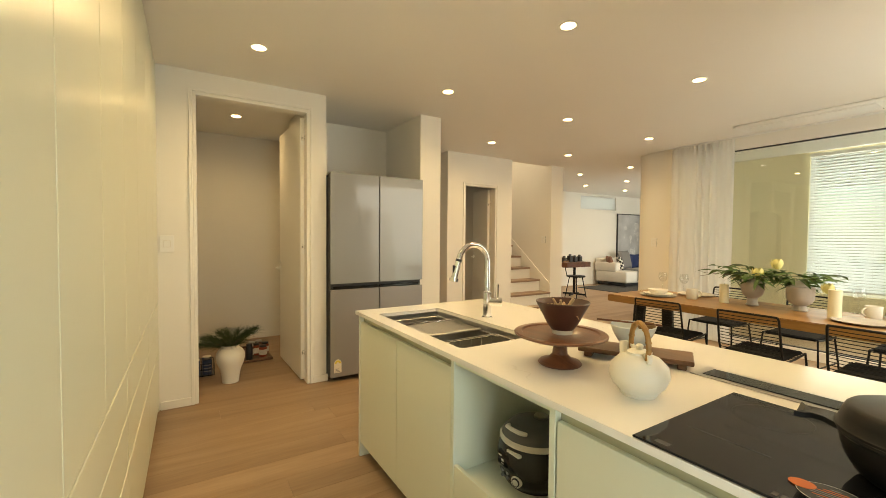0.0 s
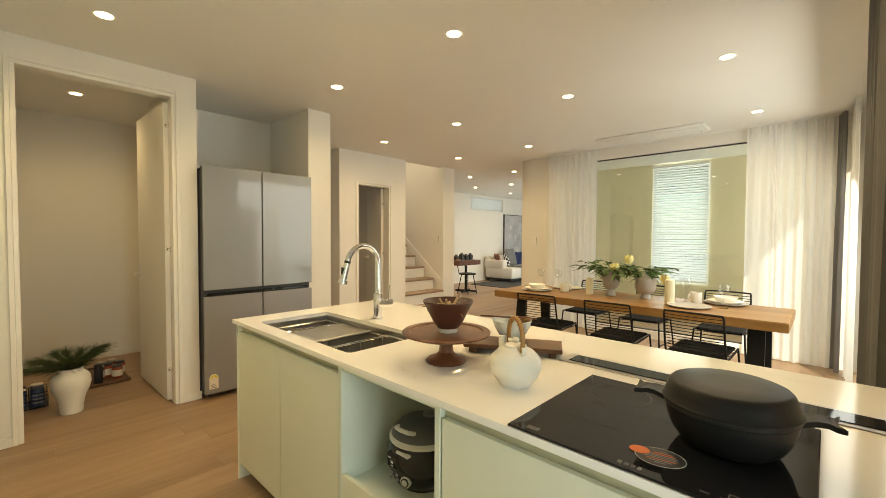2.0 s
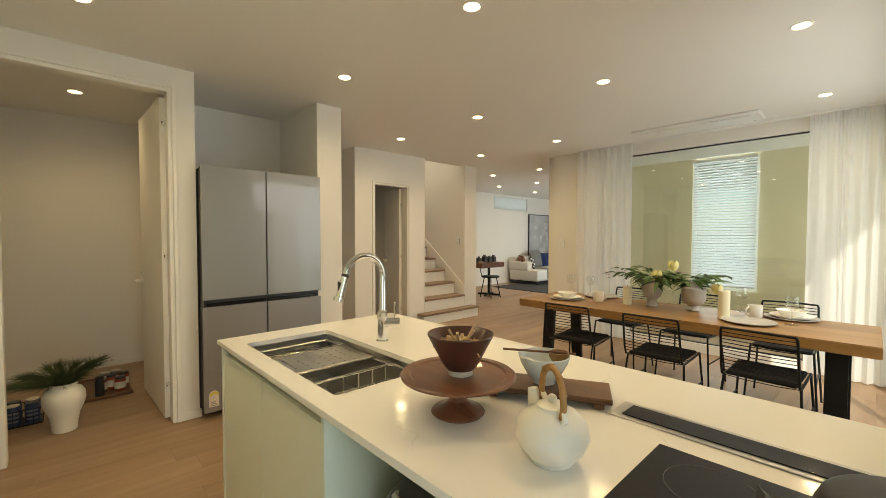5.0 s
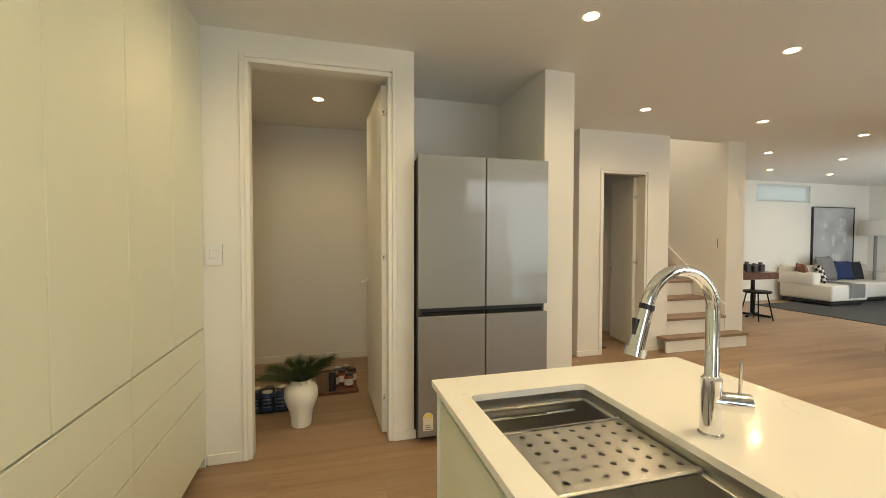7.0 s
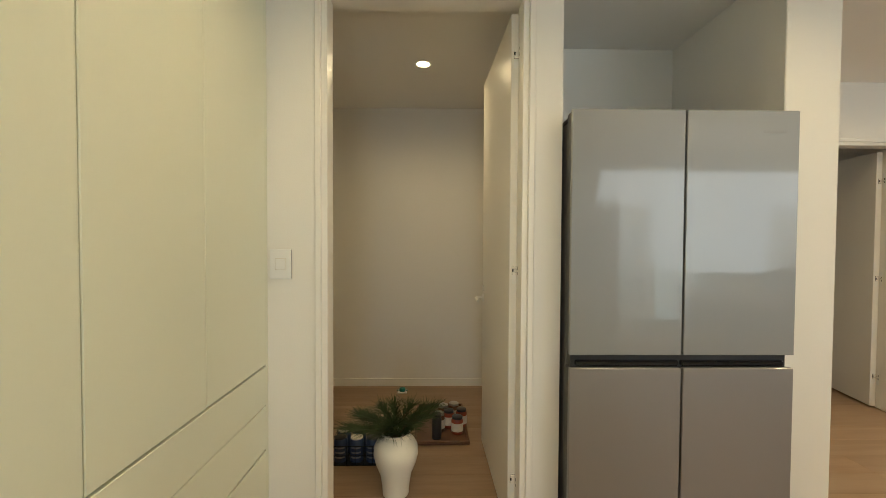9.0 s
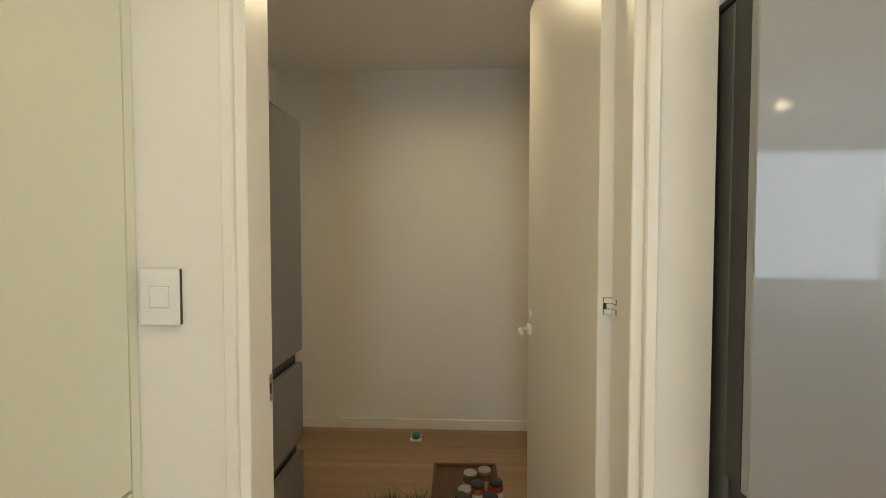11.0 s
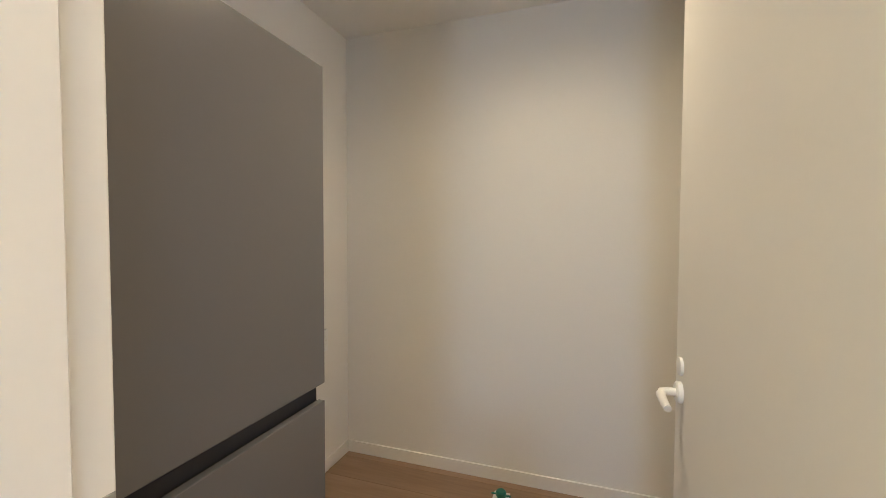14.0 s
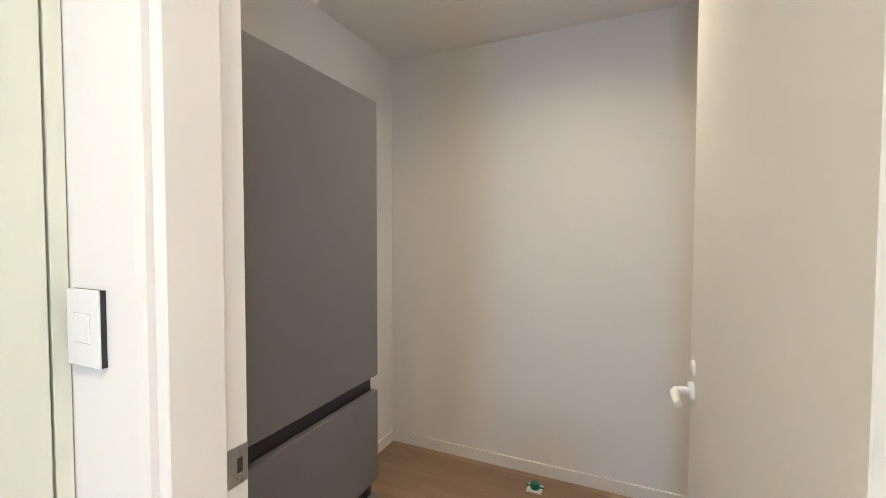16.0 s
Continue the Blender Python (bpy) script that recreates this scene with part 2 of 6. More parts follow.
CERAMIC = mat("white_ceramic", (0.83, 0.80, 0.72), 0.3, vary=0.03, grain=50, bump=0.03)
VASEWHITE = mat("matt_white_vase", (0.80, 0.765, 0.67), 0.5, vary=0.03, grain=60, bump=0.03)
STONEWARE = mat("grey_stoneware", (0.46, 0.43, 0.39), 0.6, vary=0.12, scale=14, grain=180, bump=0.15)
BROWNBOWL = mat("brown_glaze", (0.075, 0.028, 0.018), 0.3, vary=0.2, scale=12, grain=120, bump=0.03, coat=0.3)
BLUEBOWL = mat("pale_blue_glaze", (0.62, 0.67, 0.68), 0.25, vary=0.06, scale=10, bump=0.02, coat=0.3)
CLAY = mat("bare_clay", (0.62, 0.55, 0.45), 0.7, vary=0.06, bump=0.05)
BAMBOO = mat("bamboo_cane", (0.38, 0.20, 0.06), 0.45, vary=0.25, scale=40, bump=0.05)
WAX = mat("candle_wax", (0.78, 0.72, 0.52), 0.5, vary=0.03, bump=0.01)
LEAF = mat("leaf_green", (0.065, 0.125, 0.025), 0.45, vary=0.35, scale=12, grain=90, bump=0.05)
PINE = mat("pine_needles", (0.030, 0.052, 0.014), 0.55, vary=0.4, scale=12, bump=0.0)
PETAL = mat("yellow_petal", (0.80, 0.72, 0.30), 0.5, vary=0.1, scale=30, bump=0.02)
SHEER = sheer_cloth("white_sheer", (0.93, 0.925, 0.90), 0.08, 0.55)
DRAPE = mat("grey_drape", (0.17, 0.17, 0.175), 0.9, vary=0.08, scale=6, grain=600, bump=0.2, stretch=(1, 1, 0.15))
GLASS = pane_glass("clear_glass", ior=1.8)
TABLEGLASS = thin_glass("wine_glass")
BLIND = sheer_cloth("blind_slat", (0.82, 0.84, 0.86), 0.0, 0.35)
SIDEROOM = mat("side_room_paint", (0.78, 0.70, 0.48), 0.6, vary=0.02, bump=0.03)
SOFA = mat("cream_upholstery", (0.72, 0.68, 0.62), 0.9, vary=0.04, grain=500, bump=0.15)
RUG = mat("charcoal_rug", (0.06, 0.06, 0.063), 0.95, vary=0.2, scale=8, grain=500, bump=0.4)
CUSHION_GREY = mat("grey_cushion", (0.20, 0.195, 0.195), 0.9, vary=0.1, grain=500, bump=0.2)
CUSHION_NAVY = mat("navy_cushion", (0.02, 0.035, 0.11), 0.9, vary=0.1, grain=500, bump=0.2)
CUSHION_BLACK = mat("black_cushion", (0.02, 0.02, 0.025), 0.9, vary=0.1, grain=500, bump=0.2)
DRIED = mat("dried_slice", (0.56, 0.40, 0.24), 0.75, vary=0.18, grain=90, bump=0.1)
SATIN = mat("satin_steel", (0.70, 0.68, 0.63), 0.45, 0.35, vary=0.04, grain=200, bump=0.01)
CUSHION_CHECK = mat("checked_cushion", (0.02, 0.02, 0.025), 0.9, vary=0.1, grain=500, bump=0.2)
chk = CUSHION_CHECK.node_tree
check, tex = chk.nodes.new("ShaderNodeTexChecker"), chk.nodes.new("ShaderNodeTexCoord")
check.inputs["Scale"].default_value = 18
check.inputs["Color1"].default_value, check.inputs["Color2"].default_value = (0.7, 0.69, 0.66, 1), (0.02, 0.02, 0.025, 1)
squash = chk.nodes.new("ShaderNodeMapping")
squash.inputs["Scale"].default_value = (1, 0.001, 1)
squash.inputs["Location"].default_value = (0, 0.01, 0)
chk.links.new(tex.outputs["Object"], squash.inputs[0])
chk.links.new(squash.outputs[0], check.inputs[0])
chk.links.new(check.outputs[0], chk.nodes["Principled BSDF"].inputs["Base Color"])
CUSHION_RUST = mat("rust_cushion", (0.22, 0.10, 0.065), 0.9, vary=0.1, grain=500, bump=0.2)
SHADECLOTH = sheer_cloth("shade_cloth", (0.9, 0.9, 0.9), 0.25, 0.85)
CANVAS = mat("grey_canvas", (0.46, 0.46, 0.47), 0.8, vary=0.3, scale=2.6, grain=40, bump=0.2)
PALEPAINT = mat("pale_grey_paint", (0.60, 0.595, 0.59), 0.8, vary=0.25, scale=14, grain=60, bump=0.15)
LAMPSHADE = mat("linen_shade", (0.55, 0.52, 0.46), 0.9, vary=0.05, grain=400, bump=0.1)
GRASS = mat("garden_lawn", (0.10, 0.16, 0.05), 0.9, vary=0.3, scale=2, bump=0.3)
RED = mat("red_sauce", (0.30, 0.055, 0.02), 0.35, vary=0.25, scale=60, bump=0.0, coat=0.5)
LABELPAPER = mat("paper_label", (0.75, 0.68, 0.58), 0.6, vary=0.1, scale=60, bump=0.0)
NAVYPACK = mat("navy_pack", (0.03, 0.05, 0.11), 0.35, vary=0.3, scale=40, bump=0.0)
ORANGE = mat("orange_print", (0.70, 0.16, 0.04), 0.5, vary=0.05, bump=0.0)
GREENCAP = mat("green_plastic", (0.01, 0.17, 0.13), 0.4, vary=0.1, bump=0.0)
YELLOW = mat("yellow_print", (0.75, 0.60, 0.10), 0.5, vary=0.05, bump=0.0)
FAINTPRINT = mat("faint_print", (0.045, 0.045, 0.046), 0.4, vary=0.05, bump=0.0)
GREYPRINT = mat("grey_print", (0.24, 0.24, 0.25), 0.5, vary=0.05, bump=0.0)
LAMPGLOW = glow("downlight_glow", LAMP_COLOR, LAMP_STRENGTH)


# ---- mesh helpers ----
def box(bm, x0, x1, y0, y1, z0, z1, bevel=0.0, seg=1):
    r = bmesh.ops.create_cube(bm, size=1, matrix=Matrix.Translation(((x0 + x1) / 2, (y0 + y1) / 2, (z0 + z1) / 2)) @ Matrix.Diagonal((x1 - x0, y1 - y0, z1 - z0, 1)))
    if bevel:
        es = list({e for v in r["verts"] for e in v.link_edges})
        bmesh.ops.bevel(bm, geom=es, offset=bevel, segments=seg, affect="EDGES", profile=0.5)
    return bm


def boxes(*rows, bevel=0.0):
    bm = bmesh.new()
    for r in rows:
        box(bm, *r, bevel=bevel)
    return bm


def lathe(profile, n=32, at=(0, 0, 0), sx=1.0, sy=1.0):
    """A turned body from (radius, height) pairs."""
    bm = bmesh.new()
    rings = []
    for r, z in profile:
        if r < 1e-5:
            rings.append([bm.verts.new((at[0], at[1], at[2] + z))])
        else:
            rings.append([bm.verts.new((at[0] + sx * r * math.cos(2 * math.pi * k / n), at[1] + sy * r * math.sin(2 * math.pi * k / n), at[2] + z)) for k in range(n)])
    for a, b in zip(rings, rings[1:]):
        for k in range(n):
            q = [a[k % len(a)], a[(k + 1) % len(a)], b[(k + 1) % len(b)], b[k % len(b)]]
            q = [v for i, v in enumerate(q) if v not in q[:i]]
            if len(q) > 2:
                bm.faces.new(q)
    return bm


def tube(points, r, n=8, bm=None, taper=None):
    """A round bar along points."""
    bm = bm or bmesh.new()
    pts = [Vector(p) for p in points]
    prev, rings = None, []
    for i, p in enumerate(pts):
        d = (pts[min(i + 1, len(pts) - 1)] - pts[max(i - 1, 0)]).normalized()
        u = (prev - d * prev.dot(d)) if prev is not None else d.orthogonal()
        if u.length < 1e-6:
            u = d.orthogonal()
        u.normalize()
        prev = u
        w = d.cross(u)
        rad = r if taper is None else r + (taper - r) * i / (len(pts) - 1)
        rings.append([bm.verts.new(p + rad * (math.cos(2 * math.pi * k / n) * u + math.sin(2 * math.pi * k / n) * w)) for k in range(n)])
    for a, b in zip(rings, rings[1:]):
        for k in range(n):
            bm.faces.new((a[k], a[(k + 1) % n], b[(k + 1) % n], b[k]))
    bm.faces.new(rings[0][::-1])
    bm.faces.new(rings[-1])
    return bm


def arc(c, r, a0, a1, n, u, v):
    c, u, v = Vector(c), Vector(u), Vector(v)
    return [c + r * (math.cos(radians(a0 + (a1 - a0) * k / n)) * u + math.sin(radians(a0 + (a1 - a0) * k / n)) * v) for k in range(n + 1)]


def mesh(name, bm, material, smooth=True):
    bmesh.ops.recalc_face_normals(bm, faces=bm.faces)
    me = bpy.data.meshes.new(name)
    bm.to_mesh(me)
    bm.free()
    me.materials.append(material)
    if smooth:
        me.shade_smooth()
        me.set_sharp_from_angle(angle=radians(35))
    return me


def part(name, bm, material, parent, label="", smooth=True):
    ob = new(name, mesh(name, bm, material, smooth))
    ob.parent = parent
    if label:
        tagged(ob, label)
    return ob


def thing(name, at, label, category, group="", turn=0, kind=""):
    ob = new(name)
    ob.empty_display_size = 0.1
    ob.matrix_world = pose(*at, 0, 0, turn)
    return tagged(ob, label, category, group, kind)


def setting(name, bm, material, label, category="", smooth=False):
    return tagged(new(name, mesh(name, bm, material, smooth)), label, category or name.rstrip("_0123456789").replace("_", " "), kind="structure")


def solo(name, bm, material, at, label, category, group="", turn=0):
    ob = new(name, mesh(name, bm, material))
    ob.matrix_world = pose(*at, 0, 0, turn)
    return tagged(ob, label, category, group)


# ---- large structure ----
H = 2.51
PANTRY_H = 2.485
subfloor = setting("floor", boxes((-0.5, 13.1, -0.1, 8.0, -0.12, -0.004)), OAK, "light oak engineered plank floor through kitchen and living room", "floor")
setting("ground", boxes((-60, 80, -60, 60, -0.35, -0.25)), GRASS, "green garden lawn around the house", "ground")
setting("ceiling", boxes((-0.5, 13.1, -0.1, 4.0, H, H + 0.12), (1.33, 4.72, 4.0, 8.0, H, H + 0.12), (4.72, 5.70, 4.0, 5.33, H, H + 0.12),
                         (5.70, 13.1, 4.0, 8.0, H, H + 0.12)), CEIL, "smooth white painted ceiling with recessed downlights", "ceiling")
setting("ceiling_pantry", boxes((-0.5, 1.40, 4.13, 4.9, PANTRY_H, PANTRY_H + 0.1), (-0.5, 1.66, 4.9, 6.06, PANTRY_H, PANTRY_H + 0.1)), CEIL, "smooth white painted pantry ceiling", "ceiling")

# kitchen front wall with the pantry doorway
setting("wall_pantry_front", boxes((0.1, 0.452, 4.0, 4.13, 0, H), (1.306, 1.45, 4.0, 4.13, 0, H), (0.452, 1.306, 4.0, 4.13, 2.35, H)), WALL, "white painted wall with the pantry doorway", "wall")
setting("wall_pantry_left", boxes((-0.47, -0.335, 4.0, 6.06, 0, PANTRY_H + 0.05), (-0.335, 0.1, 4.0, 4.13, 0, PANTRY_H + 0.05)), WALL, "white painted pantry side wall", "wall")
setting("wall_pantry_back", boxes((-0.335, 1.66, 5.945, 6.06, 0, PANTRY_H + 0.05)), WALL, "white painted pantry back wall", "wall")
setting("wall_pantry_side", boxes((1.33, 1.45, 4.13, 4.84, 0, H), (1.33, 2.395, 4.84, 4.95, 0, H), (1.52, 1.66, 4.95, 5.945, 0, H)), WALL, "white painted wall between pantry and fridge niche", "wall")
setting("wall_fridge_pier", boxes((2.395, 2.635, 4.01, 7.9, 0, H), bevel=0.004), WALL, "white painted wall end beside the refrigerator", "wall")
# hall: closet wall, stair opening, wall end
setting("wall_hall", boxes((3.555, 3.856, 5.31, 5.43, 0, H), (4.442, 4.765, 5.31, 5.43, 0, H), (3.856, 4.442, 5.31, 5.43, 2.05, H)), WALL, "white painted wall with a narrow closet doorway", "wall")
setting("wall_hall_return", boxes((3.555, 3.675, 5.43, 7.9, 0, H)), WALL, "white painted corridor side wall", "wall")
setting("wall_corridor_end", boxes((2.635, 3.555, 6.9, 7.0, 0, H)), WALL, "white painted corridor end wall", "wall")
setting("wall_closet", boxes((3.675, 4.645, 6.5, 6.6, 0, H)), WALL, "plain closet back wall", "wall")
setting("wall_stair_left", boxes((4.645, 4.765, 5.43, 8.0, 0, 4.6)), WALL, "white painted stairwell side wall", "wall")
setting("wall_stair_right", boxes((5.646, 5.93, 5.31, 8.0, 0, 4.6)), WALL, "white painted stairwell wall and its wall end", "wall")
setting("wall_stair_head", boxes((4.765, 5.646, 5.31, 5.43, H, 4.6), (4.765, 5.646, 7.9, 8.0, 0, 4.6)), WALL, "white painted upper stairwell wall", "wall")
setting("ceiling_stair", boxes((4.6, 6.0, 5.2, 8.1, 4.6, 4.7)), CEIL, "white stairwell ceiling", "ceiling")
# living room
setting("wall_living_far", boxes((5.93, 9.47, 7.83, 8.0, 0, H), (11.02, 13.1, 7.83, 8.0, 0, H), (9.47, 11.02, 7.83, 8.0, 0, 2.08), (9.47, 11.02, 7.83, 8.0, 2.45, H)), WALL, "white painted living room wall with a high strip window", "wall")
setting("wall_living_end", boxes((12.9, 13.1, 3.9, 7.83, 0, H)), WALL, "white painted living room end wall", "wall")
setting("wall_living_front", boxes((6.12, 8.5, 3.86, 4.0, 0, H), (12.0, 12.9, 3.86, 4.0, 0, H), (8.5, 12.0, 3.86, 4.0, 0, 0.2), (8.5, 12.0, 3.86, 4.0, 2.35, H)), WALL, "white painted living room wall with a wide window", "wall")
# dining wall with the large fixed glass
setting("wall_dining_side", boxes((6.05, 6.17, 3.3, 3.86, 0, H), (6.05, 6.17, 0.0, 0.55, 0, H), (6.05, 6.17, 0.55, 3.3, 2.37, H), (6.05, 6.17, 0.55, 3.3, 0, 0.1)), WALL, "cream painted wall framing a large fixed glass", "wall")
# unseen wall added outside to keep the sun off the worktop
setting("wall_wing", boxes((0.08, 0.2, -1.0, -0.12, 0, 3.6)), WALL, "added unseen wall blocking sun at the kitchen window", "wall")
setting("wall_side_room", boxes((7.8, 7.95, 0.0, 1.72, 0, H), (7.8, 7.95, 2.54, 3.86, 0, H), (7.8, 7.95, 1.72, 2.54, 2.49, H), (7.8, 7.95, 1.72, 2.54, 0, 0.55), (6.17, 6.38, -0.12, 0.0, 0, H), (7.62, 7.8, -0.12, 0.0, 0, H), (6.38, 7.62, -0.12, 0.0, 0, 0.45), (6.38, 7.62, -0.12, 0.0, 2.35, H)), SIDEROOM, "beige painted side room wall behind the glass", "wall")
# window wall
setting("wall_window", boxes((0.1, 0.35, -0.1, 0.08, 0, H), (1.21, 2.95, -0.1, 0.08, 0, H), (0.35, 1.21, -0.1, 0.08, 2.25, H), (0.35, 1.21, -0.1, 0.08, 0, 0.25), (5.75, 6.05, -0.1, 0.08, 0, H), (2.95, 5.75, -0.1, 0.08, 2.45, H), (2.95, 5.75, -0.1, 0.08, 0, 0.06)), WALL, "white painted wall with the dining room window", "wall")
setting("wall_kitchen_side", boxes((-0.5, -0.42, -0.1, 4.0, 0, H)), WALL, "plain wall behind the tall cabinets", "wall")

# ---- downlights ----
def downlight_model():
    t = thing("downlight", (0, 0, -5), "round white recessed downlight glowing warm in ceiling", "downlight", "ceiling downlights")
    part("trim_ring", lathe([(0.040, -0.001), (0.052, -0.003), (0.054, 0.0), (0.054, 0.003), (0.040, 0.003)], 28), WHITE, t)
    part("lens", lathe([(0, -0.0015), (0.040, -0.0015), (0.040, 0.002), (0, 0.002)], 24), LAMPGLOW, t, "glowing warm white lens")
    return t


DOWNLIGHT = downlight_model()
SPOTS = [(0.82, 3.333), (2.285, 3.333), (3.755, 3.333), (5.21, 3.333), (2.285, 2.055), (3.755, 2.055), (0.82, 2.055), (3.755, 4.575), (5.205, 4.575), (5.36, 0.92), (3.755, 0.92), (2.285, 0.92),
         (6.85, 5.71), (6.88, 4.67), (8.39, 5.74), (8.35, 6.77), (9.95, 6.83), (9.95, 5.74), (6.85, 6.77)]
DOWNLIGHT.matrix_world = pose(0.835, 5.03, PANTRY_H)
def beam(x, y, z, watts, spread=162):
    s = new("downlight_beam", bpy.data.lights.new("downlight_beam", "SPOT"))
    s.data.energy, s.data.color, s.data.spot_size, s.data.spot_blend, s.data.shadow_soft_size = watts, LAMP_COLOR, radians(spread), 1.0, 0.035
    s.location = (x, y, z - 0.012)


beam(0.835, 5.03, PANTRY_H, SPOT_WATTS * 0.85, 165)
for sx, sy in SPOTS:
    copy_thing(DOWNLIGHT, pose(sx, sy, H))
    beam(sx, sy, H, SPOT_WATTS if sx < 6 else SPOT_WATTS * 0.5)


# ---- doors, casings, skirting, switches ----
def casing(name, x0, x1, y, top, label):
    """Stepped white casing round an opening x0..x1 in a wall whose face is y."""
    setting(name, boxes((x0 - 0.05, x0 - 0.0255, y - 0.014, y + 0.002, 0, top + 0.05), (x1 + 0.0255, x1 + 0.05, y - 0.014, y + 0.002, 0, top + 0.05), (x0 - 0.0255, x1 + 0.0255, y - 0.014, y + 0.002, top + 0.0255, top + 0.05),
                        (x0 - 0.0255, x0, y - 0.002, y + 0.09, 0, top), (x1, x1 + 0.0255, y - 0.002, y + 0.1, 0, top), (x0 - 0.0255, x1 + 0.0255, y - 0.002, y + 0.1, top, top + 0.0255),
                        (x0 - 0.034, x0 - 0.019, y + 0.09, y + 0.145, 0, top), (x1 + 0.010, x1 + 0.022, y + 0.1, y + 0.15, 0, top), (x0 - 0.022, x1 + 0.022, y + 0.1, y + 0.15, top + 0.010, top + 0.022), bevel=0.0025), TRIM, label, "door casing")


casing("trim_1", 0.476, 1.283, 4.0, 2.334, "white painted stepped door casing of the pantry")
casing("trim_2", 3.872, 4.428, 5.31, 2.042, "white painted door casing of the closet")


def concealed_hinge(parent, z, x0, y0):
    h = part("hinge", boxes((x0 + 0.002, x0 + 0.030, y0 - 0.003, y0 + 0.001, z - 0.0205, z + 0.0205), bevel=0.001), TRIM, parent, "concealed white hinge with three arms")
    # dark sheets behind the arms paint the shade of the gaps
    part("arm_gap_shade", boxes((x0 + 0.0035, x0 + 0.024, y0 - 0.0055, y0 - 0.0025, z - 0.0195, z + 0.0195)), DARK, h, "dark sheets for the shade between the arms")
    part("arm_gap_shade", boxes((x0 + 0.0215, x0 + 0.0235, y0 - 0.034, y0 - 0.006, z - 0.0185, z + 0.0185)), DARK, h)
    for dz in (-0.0132, 0.0, 0.0132):
        inner = 0.006 if dz == 0 else 0.0
        part("hinge_arm", boxes((x0 + 0.004 + inner, x0 + 0.024, y0 - 0.010, y0 - 0.003, z + dz - 0.0058, z + dz + 0.0058), (x0 + 0.020, x0 + 0.024, y0 - 0.038 + (0 if dz == 0 else 0.008), y0 - 0.0095, z + dz - 0.0058, z + dz + 0.0058), bevel=0.001), TRIM, h)

    def cover(u0, u1, z0, z1, face, across):
        """A thin plate with one rounded end, let into the door edge or the jamb."""
        r, up = (u1 - u0) / 2, z1 > z0
        end = z1 - r if up else z1 + r
        pts = [(u0, z0), (u0, end)] + [((u0 + u1) / 2 - r * math.cos(radians(q)), end + (r if up else -r) * math.sin(radians(q))) for q in range(15, 180, 15)] + [(u1, end), (u1, z0)]
        bm = bmesh.new()
        lo, hi = [], []
        for u, w in pts:
            lo.append(bm.verts.new((u, face, w) if across else (face, u, w)))
            hi.append(bm.verts.new((u, face - 0.0012, w) if across else (face - 0.0012, u, w)))
        bm.faces.new(hi)
        bm.faces.new(lo[::-1])
        for k in range(len(pts)):
            q = (k + 1) % len(pts)
            bm.faces.new((lo[k], lo[q], hi[q], hi[k]))
        part("cover_plate", bm, WHITE, h, smooth=False)

    cover(x0 + 0.003, x0 + 0.022, z - 0.021, z - 0.062, y0 + 0.0002, True)
    cover(y0 - 0.040, y0 - 0.014, z + 0.021, z + 0.060, x0 + 0.0232, False)
    cover(y0 - 0.040, y0 - 0.014, z - 0.021, z - 0.060, x0 + 0.0232, False)


def door_leaf(name, hx, hy, w, h, turn, label, hinges, t=0.04):
    """A flush leaf hung at its right edge, opened inwards; local y runs from the hinge to the free edge, its face looks to -x."""
    d = tagged(new(name, mesh(name, boxes((-t, 0, 0, w, 0.012, h), bevel=0.002), TRIM)), label, "door", kind="structure")
    d.matrix_world = pose(hx, hy, 0, 0, 0, turn)
    for z in hinges:
        concealed_hinge(d, z, -0.032, 0.0)
    zc, yc = 0.955, w - 0.05
    rose = lathe([(0, -0.012), (0.022, -0.012), (0.025, -0.009), (0.025, 0)], 24)
    bmesh.ops.rotate(rose, verts=rose.verts, matrix=Matrix.Rotation(radians(90), 3, "Y"))
    bmesh.ops.translate(rose, verts=rose.verts, vec=(-t, yc, zc))
    hd = part("door_handle", rose, WHITE, d, "white lever handle on a round rose")
    key = lathe([(0, -0.008), (0.018, -0.008), (0.021, -0.006), (0.021, 0)], 24)
    bmesh.ops.rotate(key, verts=key.verts, matrix=Matrix.Rotation(radians(90), 3, "Y"))
    bmesh.ops.translate(key, verts=key.verts, vec=(-t, yc, zc + 0.062))
    part("lock_rose", key, WHITE, d)
    bm = tube([(-t, yc, zc), (-t - 0.028, yc, zc), (-t - 0.042, yc - 0.006, zc), (-t - 0.047, yc - 0.022, zc - 0.002)], 0.0095, 12)
    tube([(-t - 0.047, yc - 0.018, zc - 0.002), (-t - 0.049, yc - 0.05, zc - 0.003), (-t - 0.049, yc - 0.08, zc - 0.005), (-t - 0.048, yc - 0.095, zc - 0.006)], 0.0105, 12, bm, 0.008)
    part("lever", bm, WHITE, hd)
    return d


door_leaf("door_1", 1.292, 4.106, 0.825, 2.315, 1.6, "white flush pantry door standing open inwards", (0.25, 1.189, 2.14))
door_leaf("door_2", 4.436, 5.455, 0.545, 2.032, -12, "white flush closet door standing open inwards", (0.25, 1.03, 1.80))
strike = thing("strike_plate", (0.4575, 4.124, 0.972), "small steel strike plate let into the door jamb", "strike plate")
part("plate", boxes((0, 0.0025, -0.022, 0.018, -0.034, 0.034), bevel=0.001), SINK, strike)
# latch hole is not cut; a raised dark patch paints its shade
part("keeper_shade", boxes((0.002, 0.0032, -0.004, 0.006, -0.013, 0.013)), DARK, strike, "dark patch for the shaded latch hole")
for dz in (-0.024, 0.024):
    part("screw", boxes((0.002, 0.0036, -0.003, 0.003, dz - 0.003, dz + 0.003), bevel=0.0008), CHROME, strike)


